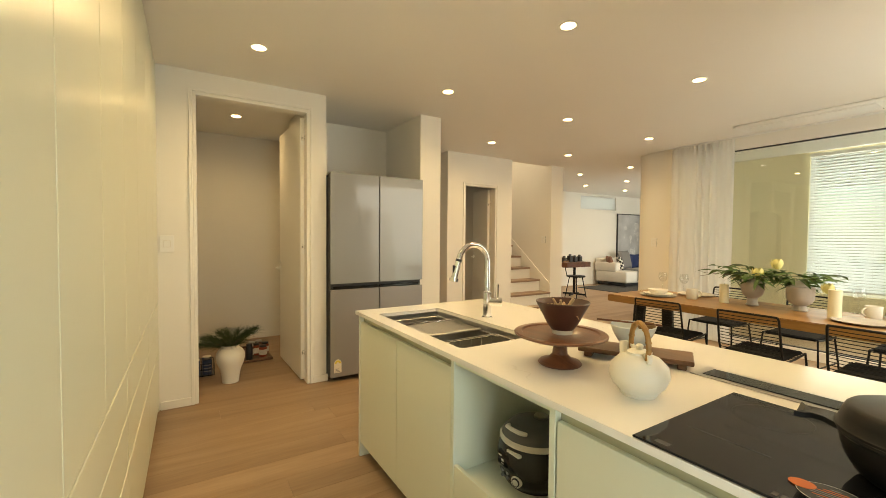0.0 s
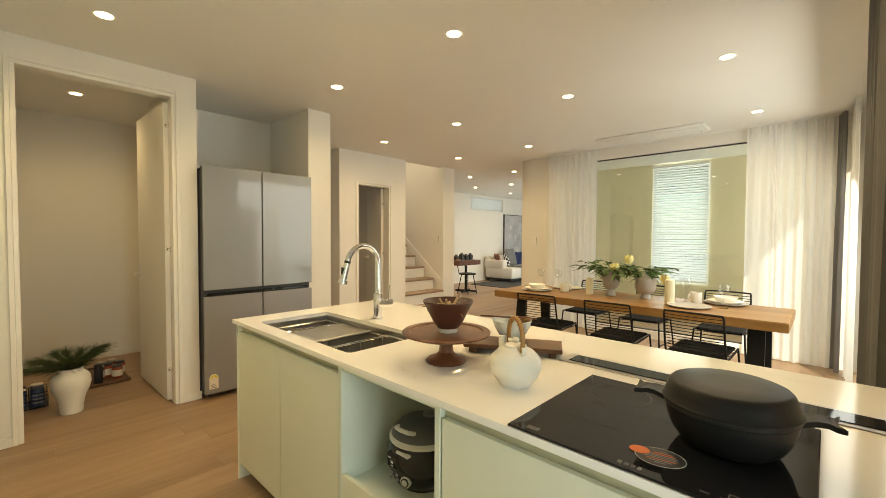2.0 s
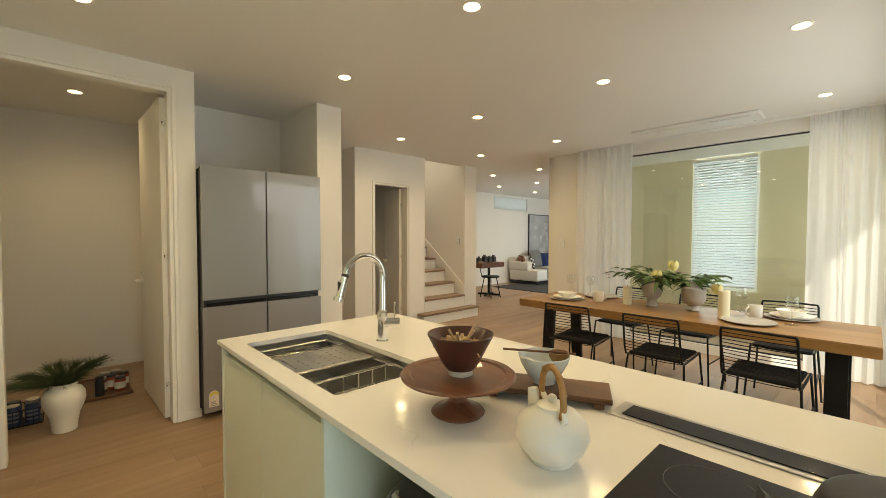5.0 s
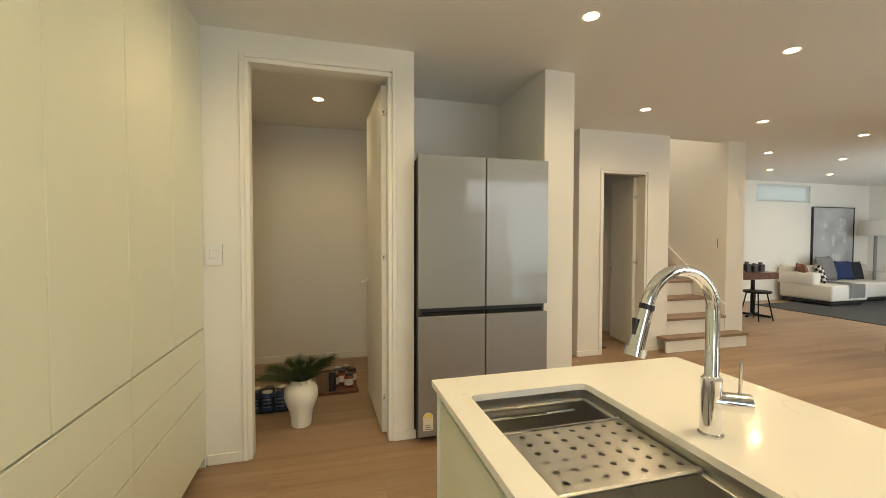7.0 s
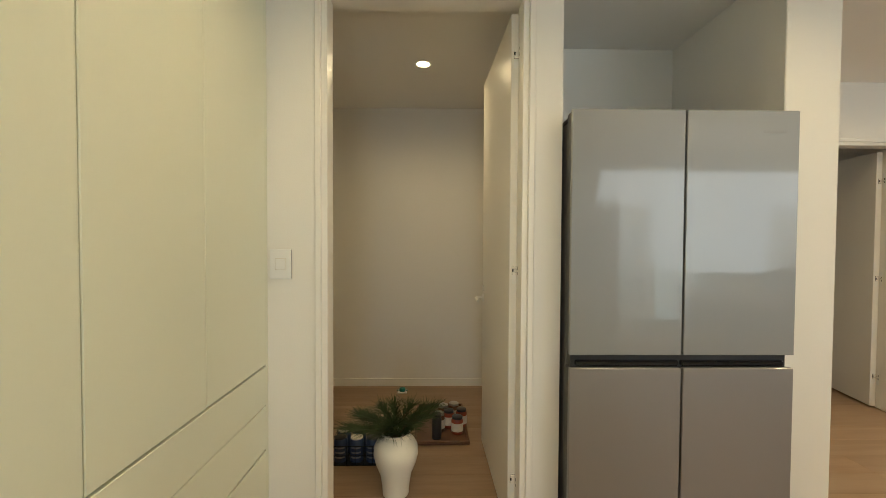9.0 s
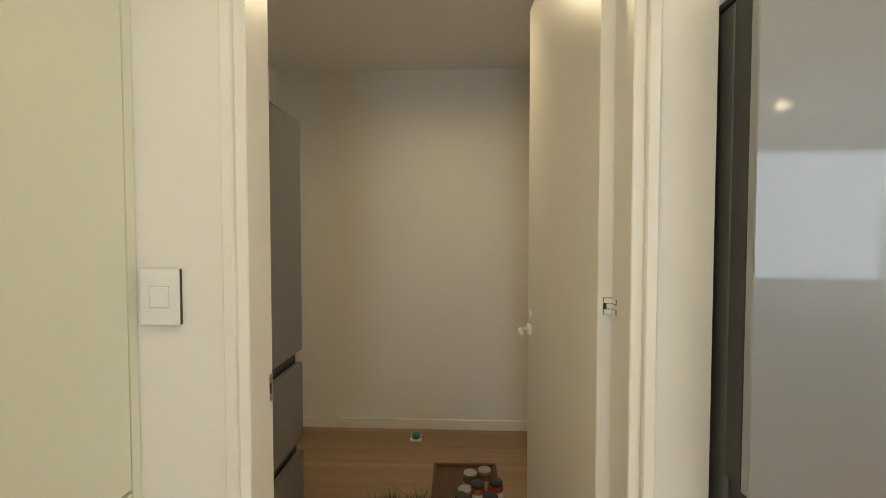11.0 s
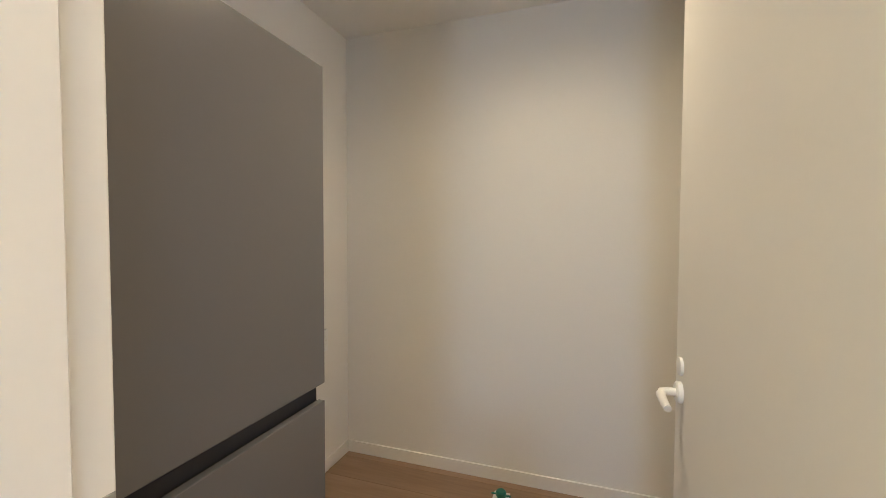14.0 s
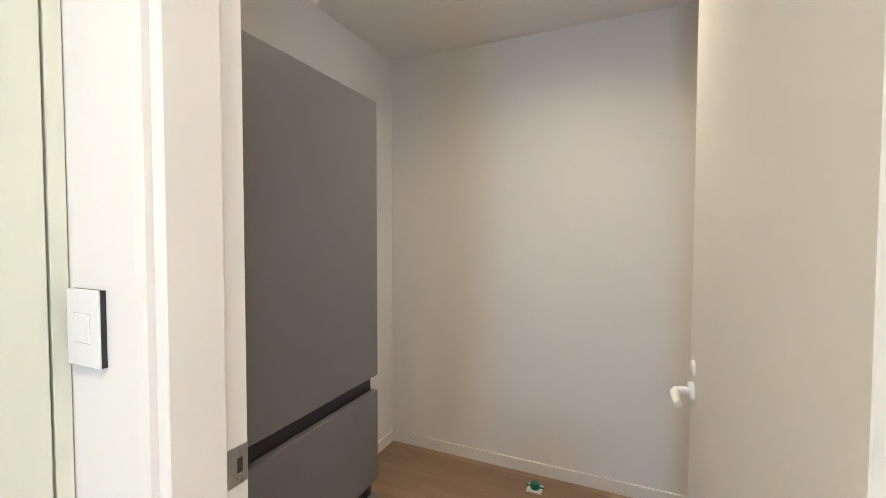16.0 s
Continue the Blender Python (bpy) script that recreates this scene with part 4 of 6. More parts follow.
def cake_stand():
    t = thing("cake_stand", (1.513, 1.387, 0.853), "turned walnut pedestal cake stand", "cake stand")
    part("foot", lathe([(0, 0), (0.070, 0), (0.074, 0.005), (0.068, 0.012), (0.040, 0.022), (0.026, 0.036), (0.024, 0.06), (0.034, 0.085), (0.055, 0.094), (0, 0.094)], 48), WALNUT, t)
    part("plate", lathe([(0, 0.093), (0.135, 0.094), (0.156, 0.102), (0.158, 0.108), (0.154, 0.1115), (0.134, 0.1115), (0.128, 0.107), (0, 0.107)], 64), WALNUT, t)
    b = thing("bowl", (1.518, 1.383, 0.9602), "dark brown glazed footed bowl on the cake stand", "bowl")
    part("foot", lathe([(0, 0), (0.034, 0), (0.036, 0.016), (0, 0.016)], 32), CLAY, b, "unglazed pale foot ring")
    part("bowl_body", lathe([(0, 0.015), (0.038, 0.015), (0.052, 0.034), (0.073, 0.075), (0.091, 0.109), (0.090, 0.112), (0.086, 0.108), (0.068, 0.075), (0.045, 0.036), (0, 0.026)], 48), BROWNBOWL, b)
    rnd = random.Random(4)
    g = thing("dried_slices", (1.518, 1.383, 1.026), "pale dried ginseng slices heaped in the bowl", "food")
    for k in range(70):
        a, r = rnd.uniform(0, 6.28), 0.062 * math.sqrt(rnd.random())
        bm = lathe([(0, -0.001), (0.016, -0.001), (0.018, 0), (0.016, 0.001), (0, 0.001)], 10, sy=rnd.uniform(0.5, 0.8))
        bmesh.ops.rotate(bm, verts=bm.verts, matrix=Euler((rnd.uniform(-0.9, 0.9), rnd.uniform(-0.9, 0.9), a)).to_matrix())
        bmesh.ops.translate(bm, verts=bm.verts, vec=(r * math.cos(a), r * math.sin(a), 0.022 - 3.0 * r * r + rnd.uniform(-0.006, 0.006)))
        part("slice", bm, DRIED, g)
    for a, l in ((0.4, 0.075), (1.0, 0.062), (2.6, 0.06), (4.3, 0.058)):
        part("stick", tube([(0.0, 0.0, 0.0), (l * 0.6 * math.cos(a), -l * 0.6 * math.sin(a), l * 0.9)], 0.002, 6, None, 0.0045), DRIED, g)


cake_stand()
s = thing("serving_board", (1.795, 1.290, 0.853), "dark wooden footed serving board", "serving board", turn=-62)
part("board", boxes((-0.185, 0.185, -0.072, 0.072, 0.018, 0.034), bevel=0.003), DARKWOOD, s)
for x in (-0.15, 0.15):
    part("foot", boxes((x - 0.014, x + 0.014, -0.066, 0.066, 0, 0.018), bevel=0.003), DARKWOOD, s)
s = thing("bowl", (1.805, 1.303, 0.8875), "pale blue glazed bowl with wooden spoon", "bowl")
part("bowl_body", lathe([(0, 0), (0.034, 0), (0.036, 0.010), (0.051, 0.026), (0.070, 0.060), (0.078, 0.084), (0.076, 0.0865), (0.066, 0.062), (0.048, 0.030), (0, 0.014)], 40), BLUEBOWL, s)
s = thing("wooden_spoon", (1.805, 1.303, 0.974), "small wooden spoon laid across the bowl", "spoon", turn=-50)
part("stem", tube([(-0.125, 0, 0.012), (0.095, 0, 0.003)], 0.0036, 8), WALNUT, s)
part("scoop", lathe([(0, -0.030), (0.020, -0.026), (0.030, -0.008), (0.031, 0.004), (0.028, 0.005), (0.024, -0.012), (0, -0.024)], 24, (0.045, 0.004, 0.002)), TABLE, s)


def teapot():
    t = thing("teapot", (1.493, 1.082, 0.853), "cream ceramic teapot with bamboo overhead handle", "teapot", turn=-124)
    t.scale = (1.06, 1.06, 0.98)
    part("pot_body", lathe([(0, 0), (0.042, 0), (0.046, 0.006), (0.046, 0.010), (0.064, 0.030), (0.0745, 0.058), (0.070, 0.085), (0.052, 0.106), (0.032, 0.115), (0.030, 0.119), (0, 0.119)], 48), CERAMIC, t)
    part("lid", lathe([(0.030, 0.119), (0.031, 0.123), (0.02, 0.128), (0.008, 0.130), (0.010, 0.140), (0.006, 0.145), (0, 0.146)], 28), CERAMIC, t)
    part("spout", tube([(-0.042, -0.010, 0.080), (-0.056, -0.013, 0.100), (-0.062, -0.014, 0.122), (-0.065, -0.015, 0.136)], 0.018, 14, None, 0.011), CERAMIC, t)
    for s in (-1, 1):
        lug = lathe([(0.009, -0.005), (0.016, -0.005), (0.016, 0.005), (0.009, 0.005), (0.009, -0.005)], 20)
        bmesh.ops.rotate(lug, verts=lug.verts, matrix=Matrix.Rotation(radians(90), 3, "X"))
        bmesh.ops.translate(lug, verts=lug.verts, vec=(s * 0.046, 0, 0.117))
        part("lug", lug, CERAMIC, t)
    hp = [(0.046, 0, 0.112), (0.052, 0, 0.14)] + [tuple(p) for p in arc((0, 0, 0.150), 0.050, 10, 170, 12, (1, 0, 0), (0, 0, 1.1))] + [(-0.052, 0, 0.14), (-0.046, 0, 0.112)]
    h = part("bamboo_handle", tube(hp, 0.0068, 10), BAMBOO, t, "arched bamboo handle")
    for k in (2, 5, 8, 11, 14):
        if k < len(hp):
            p, q = Vector(hp[k]), Vector(hp[min(k + 1, len(hp) - 1)])
            part("node", tube([p, p + (q - p).normalized() * 0.004], 0.0082, 10), BAMBOO, h)


teapot()


def rice_cooker():
    t = thing("rice_cooker", (1.50, 1.487, 0.395), "black electric rice cooker standing in the niche", "rice cooker", turn=180)
    part("cooker_body", lathe([(0, 0.004), (0.088, 0.004), (0.108, 0.014), (0.122, 0.038), (0.132, 0.075), (0.134, 0.105), (0.130, 0.135), (0.122, 0.160), (0.118, 0.166), (0, 0.166)], 44, sx=1.04), GLOSSBLACK, t)
    part("lid", lathe([(0.1175, 0.166), (0.117, 0.178), (0.110, 0.195), (0.095, 0.210), (0.068, 0.221), (0.03, 0.226), (0, 0.227)], 44, sx=1.04), DARKGREY, t, "domed dark lid")
    part("lid_band", lathe([(0.1175, 0.158), (0.1245, 0.161), (0.1255, 0.172), (0.1185, 0.180)], 44, sx=1.04), SATIN, t, "pale satin band under the lid")
    bm = tube([(0.085, -0.045, 0.206), (0.108, -0.030, 0.214), (0.116, 0.0, 0.217), (0.108, 0.030, 0.214), (0.085, 0.045, 0.206)], 0.008, 10)
    part("lid_handle", bm, WHITE, t, "pale curved lid handle")
    part("steam_cap", lathe([(0, 0.226), (0.026, 0.226), (0.026, 0.233), (0.020, 0.237), (0, 0.237)], 24, (-0.03, 0, 0)), SINK, t)
    for r, m, h in ((0.020, SATIN, 0.004), (0.015, DARK, 0.008), (0.011, SATIN, 0.0095)):
        k = lathe([(0, h), (r - 0.001, h), (r, h - 0.001), (r, -0.012)], 24)
        bmesh.ops.rotate(k, verts=k.verts, matrix=Matrix.Rotation(radians(90), 3, "Y"))
        bmesh.ops.rotate(k, verts=k.verts, matrix=Matrix.Rotation(radians(17), 3, "Z"))
        bmesh.ops.translate(k, verts=k.verts, vec=(0.128, 0.042, 0.052))
        part("knob" if m is DARK else "knob_ring", k, m, t)
    part("display", boxes((0.118, 0.1395, -0.048, 0.012, 0.080, 0.135), bevel=0.006), BLACKGLASS, t)
    for y, z, w, h in ((-0.032, 0.118, 0.016, 0.004), (-0.018, 0.104, 0.012, 0.008), (-0.018, 0.092, 0.012, 0.003)):
        part("display_mark", boxes((0.1392, 0.1402, y - w / 2, y + w / 2, z - h / 2, z + h / 2)), WHITE, t)
    for y, z in ((0.004, 0.066), (-0.024, 0.066), (0.004, 0.048), (-0.024, 0.048)):
        part("button_mark", boxes((0.125, 0.1385 + 0.0 * z, y - 0.005, y + 0.005, z - 0.0045, z + 0.0045), bevel=0.001), GREYPRINT, t)
    for k in range(6):
        part("maker_mark", boxes((0.120, 0.1365, 0.052 - 0.0105 * k, 0.060 - 0.0105 * k, 0.142, 0.150)), WHITE, t)
    part("foot_ring", lathe([(0.08, 0), (0.1, 0), (0.1, 0.005), (0.08, 0.005)], 32), DARK, t)


rice_cooker()


# ---- windows, large glass, blind ----
def framed_window(name, along, a0, a1, c, z0, z1, label, panes=2, dark=False, glass=True):
    """A window in an opening; along 'x' or 'y', the wall's middle at c."""
    w = thing(name, (0, 0, 0), label, "window", kind="structure")
    f, d = 0.045, 0.03

    def bx(p0, p1, za, zb, dd=d):
        return (p0, p1, c - dd, c + dd, za, zb) if along == "x" else (c - dd, c + dd, p0, p1, za, zb)

    m = DARK if dark else WHITE
    rows = [bx(a0, a0 + f, z0, z1), bx(a1 - f, a1, z0, z1), bx(a0 + f, a1 - f, z0, z0 + f), bx(a0 + f, a1 - f, z1 - f, z1)]
    part("window_frame", boxes(*rows, bevel=0.004), m, w)
    step = (a1 - a0 - f) / panes
    for k in range(1, panes):
        part("mullion", boxes(bx(a0 + k * step, a0 + k * step + f, z0 + f, z1 - f), bevel=0.004), m, w)
    if glass:
        for k in range(panes):
            g = part("pane", boxes(bx(a0 + k * step + f, a0 + (k + 1) * step, z0 + f, z1 - f, 0.004)), GLASS, w, smooth=False)
            g.visible_shadow = False
    return w


framed_window("window_1", "x", 2.95, 5.75, -0.02, 0.06, 2.45, "wide white framed dining room window", 3)
framed_window("window_2", "x", 9.47, 11.02, 7.90, 2.08, 2.45, "high narrow white framed strip window", 1)
framed_window("window_3", "x", 8.5, 12.0, 3.92, 0.2, 2.35, "wide white framed living room window", 3)
framed_window("window_4", "y", 1.72, 2.54, 7.88, 0.55, 2.49, "added unseen side room window round a fill lamp behind a blind", 1)
# unseen window added only to hold the side room fill lamp
framed_window("added_window", "x", 6.38, 7.62, -0.06, 0.45, 2.35, "added unseen side room window round a fill lamp", 2)
framed_window("window_6", "x", 0.35, 1.21, -0.02, 0.25, 2.25, "white framed kitchen window at the aisle end", 1)
w = thing("window_5", (0, 0, 0), "large fixed glass with slim black head frame", "window", kind="structure")
g = part("pane", boxes((6.105, 6.115, 0.56, 3.29, 0.11, 2.362)), GLASS, w, smooth=False)
g.visible_shadow = False
part("head_frame", boxes((6.09, 6.13, 0.552, 3.298, 2.358, 2.369)), DARK, w, "slim black head rail")
part("sill_frame", boxes((6.09, 6.13, 0.552, 3.298, 0.101, 0.112)), DARK, w)
part("shade_roller", boxes((9.5, 11.0, 7.852, 7.858, 2.09, 2.44)), SHADECLOTH, bpy.data.objects["window_2"], "white translucent roller shade")

bl = thing("venetian_blind", (0, 0, 0), "white venetian blind half open in the side room", "blind")
part("head_rail", boxes((7.72, 7.765, 1.735, 2.525, 2.43, 2.475), bevel=0.003), WHITE, bl)
part("bottom_rail", boxes((7.725, 7.76, 1.74, 2.52, 0.60, 0.62), bevel=0.003), WHITE, bl)
sl = boxes((-0.022, 0.022, -0.388, 0.388, -0.0012, 0.0012))
bmesh.ops.rotate(sl, verts=sl.verts, matrix=Matrix.Rotation(radians(-42), 3, "Y"))
slat = mesh("slat", sl, BLIND, False)
for k in range(47):
    s = new("slat", slat)
    s.parent = bl
    s.location = (7.743, 2.13, 0.635 + k * 0.0385)
for y in (1.87, 2.39):
    part("ladder_cord", tube([(7.72, y, 0.61), (7.72, y, 2.44)], 0.0015, 5), WHITE, bl)

ac = thing("ceiling_air_conditioner", (5.595, 1.945, H), "long white one-way ceiling air conditioner panel", "air conditioner")
part("panel", boxes((-0.17, 0.17, -0.58, 0.58, -0.028, 0.004), bevel=0.014), WHITE, ac)
part("front_plate", boxes((-0.11, 0.12, -0.50, 0.50, -0.036, -0.026), bevel=0.006), WHITE, ac)
# no slot is cut; a grey strip gives its shade as colour
part("air_slot_shade", boxes((0.125, 0.155, -0.50, 0.50, -0.030, -0.0275)), GREYPRINT, ac, "grey strip for the air slot's shade")
part("flap", boxes((0.128, 0.152, -0.49, 0.49, -0.0335, -0.0300), bevel=0.001), WHITE, ac)


# ---- curtains ----
def curtain(name, x0, y0, x1, y1, z0, z1, folds, depth, material, label, group, seed, header=0.09, spread=0.0):
    """A hung cloth between two points with deep uneven folds, gathered at the head."""
    rnd = random.Random(seed)
    t = thing(name, (0, 0, 0), label, "curtain", group)
    a, b = Vector((x0, y0, 0)), Vector((x1, y1, 0))
    d = (b - a).normalized()
    nrm = Vector((-d.y, d.x, 0))
    nx, nz = folds * 12, 16
    cuts = [0.0]
    for _ in range(folds):
        cuts.append(cuts[-1] + rnd.uniform(0.55, 1.6))
    cuts = [q / cuts[-1] for q in cuts]
    ph = [rnd.uniform(-0.8, 0.8) for _ in range(folds + 1)]
    am = [rnd.uniform(0.35, 1.15) for _ in range(folds + 1)]

    def point(i, z, gather):
        u = i / nx
        k = max(q for q in range(folds) if cuts[q] <= u + 1e-9)
        fr = (u - cuts[k]) / (cuts[k + 1] - cuts[k])
        f = k + fr
        amp = am[k] * (1 - fr) + am[k + 1] * fr
        sh = ph[k] * (1 - fr) + ph[k + 1] * fr
        low = 1 - (z - z0) / (z1 - z0)
        tight = math.sin(4 * math.pi * f) * 0.35 * max(0, 1 - low * 2.2)
        w = depth * amp * ((0.5 + 0.5 * gather) * math.sin(2 * math.pi * f + sh * (0.3 + 1.4 * low)) + tight) + 0.3 * depth * low * math.sin(f * 1.7 + seed)
        return a + (b - a) * u + nrm * w + Vector((0, 0, z))

    bm = bmesh.new()
    rows = []
    for j in range(nz + 1):
        z = z0 + (z1 - header - z0) * j / nz
        rows.append([bm.verts.new(point(i, z, 1 - 0.45 * (j / nz) ** 4)) for i in range(nx + 1)])
    for r, s in zip(rows, rows[1:]):
        for i in range(nx):
            bm.faces.new((r[i], r[i + 1], s[i + 1], s[i]))
    part("cloth", bm, material, t)
    bm = bmesh.new()
    rows = []
    for j in range(4):
        z = z1 - header + header * j / 3
        rows.append([bm.verts.new(point(i, z, 0.55) + nrm * 0.004 * math.sin(i * 1.7)) for i in range(nx + 1)])
    for r, s in zip(rows, rows[1:]):
        for i in range(nx):
            bm.faces.new((r[i], r[i + 1], s[i + 1], s[i]))
    part("header_tape", bm, material, t)
    return t


curtain("sheer_curtain", 5.98, 3.465, 5.98, 2.72, 0.02, 2.49, 8, 0.028, SHEER, "white sheer curtain drawn aside beside the glass", "white sheers", 1)
curtain("sheer_curtain", 5.97, 1.063, 5.97, 0.37, 0.02, 2.49, 9, 0.034, SHEER, "white sheer curtain hanging in the sunlit corner", "white sheers", 2)
curtain("sheer_curtain", 5.78, 0.235, 5.30, 0.235, 0.02, 2.49, 5, 0.026, SHEER, "white sheer curtain before the dining window", "white sheers", 3)
curtain("sheer_curtain", 3.75, 0.235, 3.05, 0.235, 0.02, 2.49, 7, 0.022, SHEER, "white sheer curtain gathered by the window edge", "white sheers", 4)
curtain("blackout_curtain", 5.98, 0.33, 5.80, 0.30, 0.02, 2.49, 4, 0.030, DRAPE, "dark grey blackout curtain gathered in the corner", "grey drapes", 5)
curtain("blackout_curtain", 3.30, 0.255, 2.45, 0.255, 0.02, 2.49, 8, 0.040, DRAPE, "dark grey blackout curtain gathered beside the window", "grey drapes", 6)
tr = thing("curtain_track", (0, 0, 0), "white ceiling curtain track", "curtain track")
part("rail", boxes((2.4, 5.95, 0.225, 0.245, 2.492, H + 0.001), (5.965, 5.985, 0.3, 3.47, 2.492, H + 0.001)), WHITE, tr)


# ---- dining table, chairs, table setting ----
TZ = 0.75
SET = 1.08


def on_table(x, y):
    return 0.454 + (x - 0.454) * 1.143, 0.404 + (y - 0.404) * 1.143


t = thing("dining_table", (0, 0, 0), "long oak plank dining table on black steel legs", "dining table")
bm = boxes((3.865, 4.615, 0.566, 2.895, TZ - 0.066, TZ))
bmesh.ops.bevel(bm, geom=list(bm.edges), offset=0.005, segments=2, affect="EDGES")
part("tabletop", bm, TABLE, t, "oiled oak top")
for y in (0.745, 2.65):
    for x0, x1 in ((4.01, 3.955), (4.47, 4.525)):
        bm = bmesh.new()
        vs = []
        for z, x in ((0, x1), (TZ - 0.07, x0)):
            vs.append([bm.verts.new((x + dx, y + dy, z)) for dx, dy in ((-0.018, -0.05), (0.018, -0.05), (0.018, 0.05), (-0.018, 0.05))])
        for k in range(4):
            bm.faces.new((vs[0][k], vs[0][(k + 1) % 4], vs[1][(k + 1) % 4], vs[1][k]))
        bm.faces.new(vs[0][::-1])
        bm.faces.new(vs[1])
        part("leg", bm, BLACKPAINT, t)
    part("crossbar", boxes((3.98, 4.50, y - 0.045, y + 0.045, TZ - 0.078, TZ - 0.068)), BLACKPAINT, t)
    part("foot_bar", boxes((3.97, 4.51, y - 0.03, y + 0.03, 0.06, 0.11), bevel=0.002), BLACKPAINT, t)


def wire_chair():
    c = thing("wire_chair", (0, 0, -3), "black steel wire chair with dark seat pad", "chair", "chairs round the table")
    # local: seat faces +x, back at x = -0.02
    for s in (-1, 1):
        y = s * 0.188
        part("front_leg", tube([(0.43, y, 0.47), (0.455, y * 1.08, 0.25), (0.475, y * 1.16, 0.0)], 0.0075, 8), BLACKPAINT, c)
        part("rear_leg", tube([(0.07, y, 0.455), (0.03, y * 1.08, 0.24), (-0.01, y * 1.16, 0.0)], 0.0075, 8), BLACKPAINT, c)
        part("side_rail", tube([(0.43, y, 0.47), (0.25, y, 0.458), (0.07, y, 0.455), (0.03, y, 0.47), (0.005, y, 0.53), (-0.045, y * 0.97, 0.755), (-0.055, y * 0.94, 0.775)], 0.0075, 8), BLACKPAINT, c)
        part("stretcher", tube([(0.455, y * 1.08, 0.25), (0.03, y * 1.08, 0.24)], 0.006, 8), BLACKPAINT, c)
    part("top_rail", tube([(-0.055, -0.177, 0.775), (-0.066, -0.1, 0.777), (-0.07, 0, 0.778), (-0.066, 0.1, 0.777), (-0.055, 0.177, 0.775)], 0.0075, 8), BLACKPAINT, c)
    for k in range(12):
        z = 0.50 + k * 0.0225
        x = 0.012 - (z - 0.505) * 0.21
        part("back_wire", tube([(x, -0.184, z), (x - 0.014, -0.08, z), (x - 0.014, 0.08, z), (x, 0.184, z)], 0.003, 6), BLACKPAINT, c)
    for k in range(9):
        x = 0.06 + k * 0.045
        z = 0.456 + 0.014 * (x / 0.43) ** 2
        part("seat_wire", tube([(x, -0.187, z), (x, -0.08, z - 0.008), (x, 0.08, z - 0.008), (x, 0.187, z)], 0.003, 6), BLACKPAINT, c)
    pad = bmesh.new()
    box(pad, 0.05, 0.425, -0.176, 0.176, 0.460, 0.484, bevel=0.010)
    part("seat_pad", pad, FABRIC_BLACK, c, "dark grey upholstered pad")
    return c


chair = wire_chair()
chair.matrix_world = pose(3.745, 2.315, 0, 0, 0, 4)
for cx, cy, ct in ((3.75, 1.675, 0), (3.74, 1.07, -2), (5.15, 2.37, 180), (5.16, 1.74, 178), (5.15, 1.09, 181)):
    copy_thing(chair, pose(cx, cy, 0, 0, 0, ct))


def leaf_blade(l, w, droop):
    """A lance-shaped leaf with a folded midrib, along +x."""
    bm = bmesh.new()
    n = 6
    mid, le, ri = [], [], []
    for k in range(n + 1):
        u = k / n
        x, z = l * u, -droop * l * u * u
        hw = w * math.sin(math.pi * min(1, u ** 0.75)) * 0.5 + 0.0008
        mid.append(bm.verts.new((x, 0, z)))
        le.append(bm.verts.new((x, hw, z + hw * 0.35)))
        ri.append(bm.verts.new((x, -hw, z + hw * 0.35)))
    for k in range(n):
        bm.faces.new((mid[k], mid[k + 1], le[k + 1], le[k]))
        bm.faces.new((ri[k], ri[k + 1], mid[k + 1], mid[k]))
    return bm


def vase(x, y, z, profile, m, label):
    x, y = on_table(x, y)
    t = thing("vase", (x, y, z), label, "vase")
    t.scale = (SET, SET, SET)
    part("vase_body", lathe(profile, 40), m, t)
    return t


vase(3.86, 1.70, TZ, [(0, 0), (0.038, 0), (0.042, 0.006), (0.034, 0.02), (0.033, 0.055), (0.058, 0.075), (0.073, 0.115), (0.076, 0.175), (0.070, 0.205), (0.064, 0.206), (0.066, 0.17), (0.05, 0.09), (0, 0.08)], STONEWARE, "grey stoneware footed vase with ribbed sides")
v2 = vase(3.875, 1.435, TZ, [(0, 0), (0.042, 0), (0.046, 0.006), (0.036, 0.022), (0.036, 0.038), (0.062, 0.055), (0.078, 0.085), (0.080, 0.165), (0.074, 0.172), (0.070, 0.165), (0.068, 0.09), (0, 0.07)], STONEWARE, "grey stoneware footed jar with domed lid")
part("lid", lathe([(0.073, 0.1725), (0.05, 0.1735), (0.046, 0.185), (0.033, 0.204), (0.012, 0.214), (0, 0.215)], 36), STONEWARE, v2, "domed stone lid")


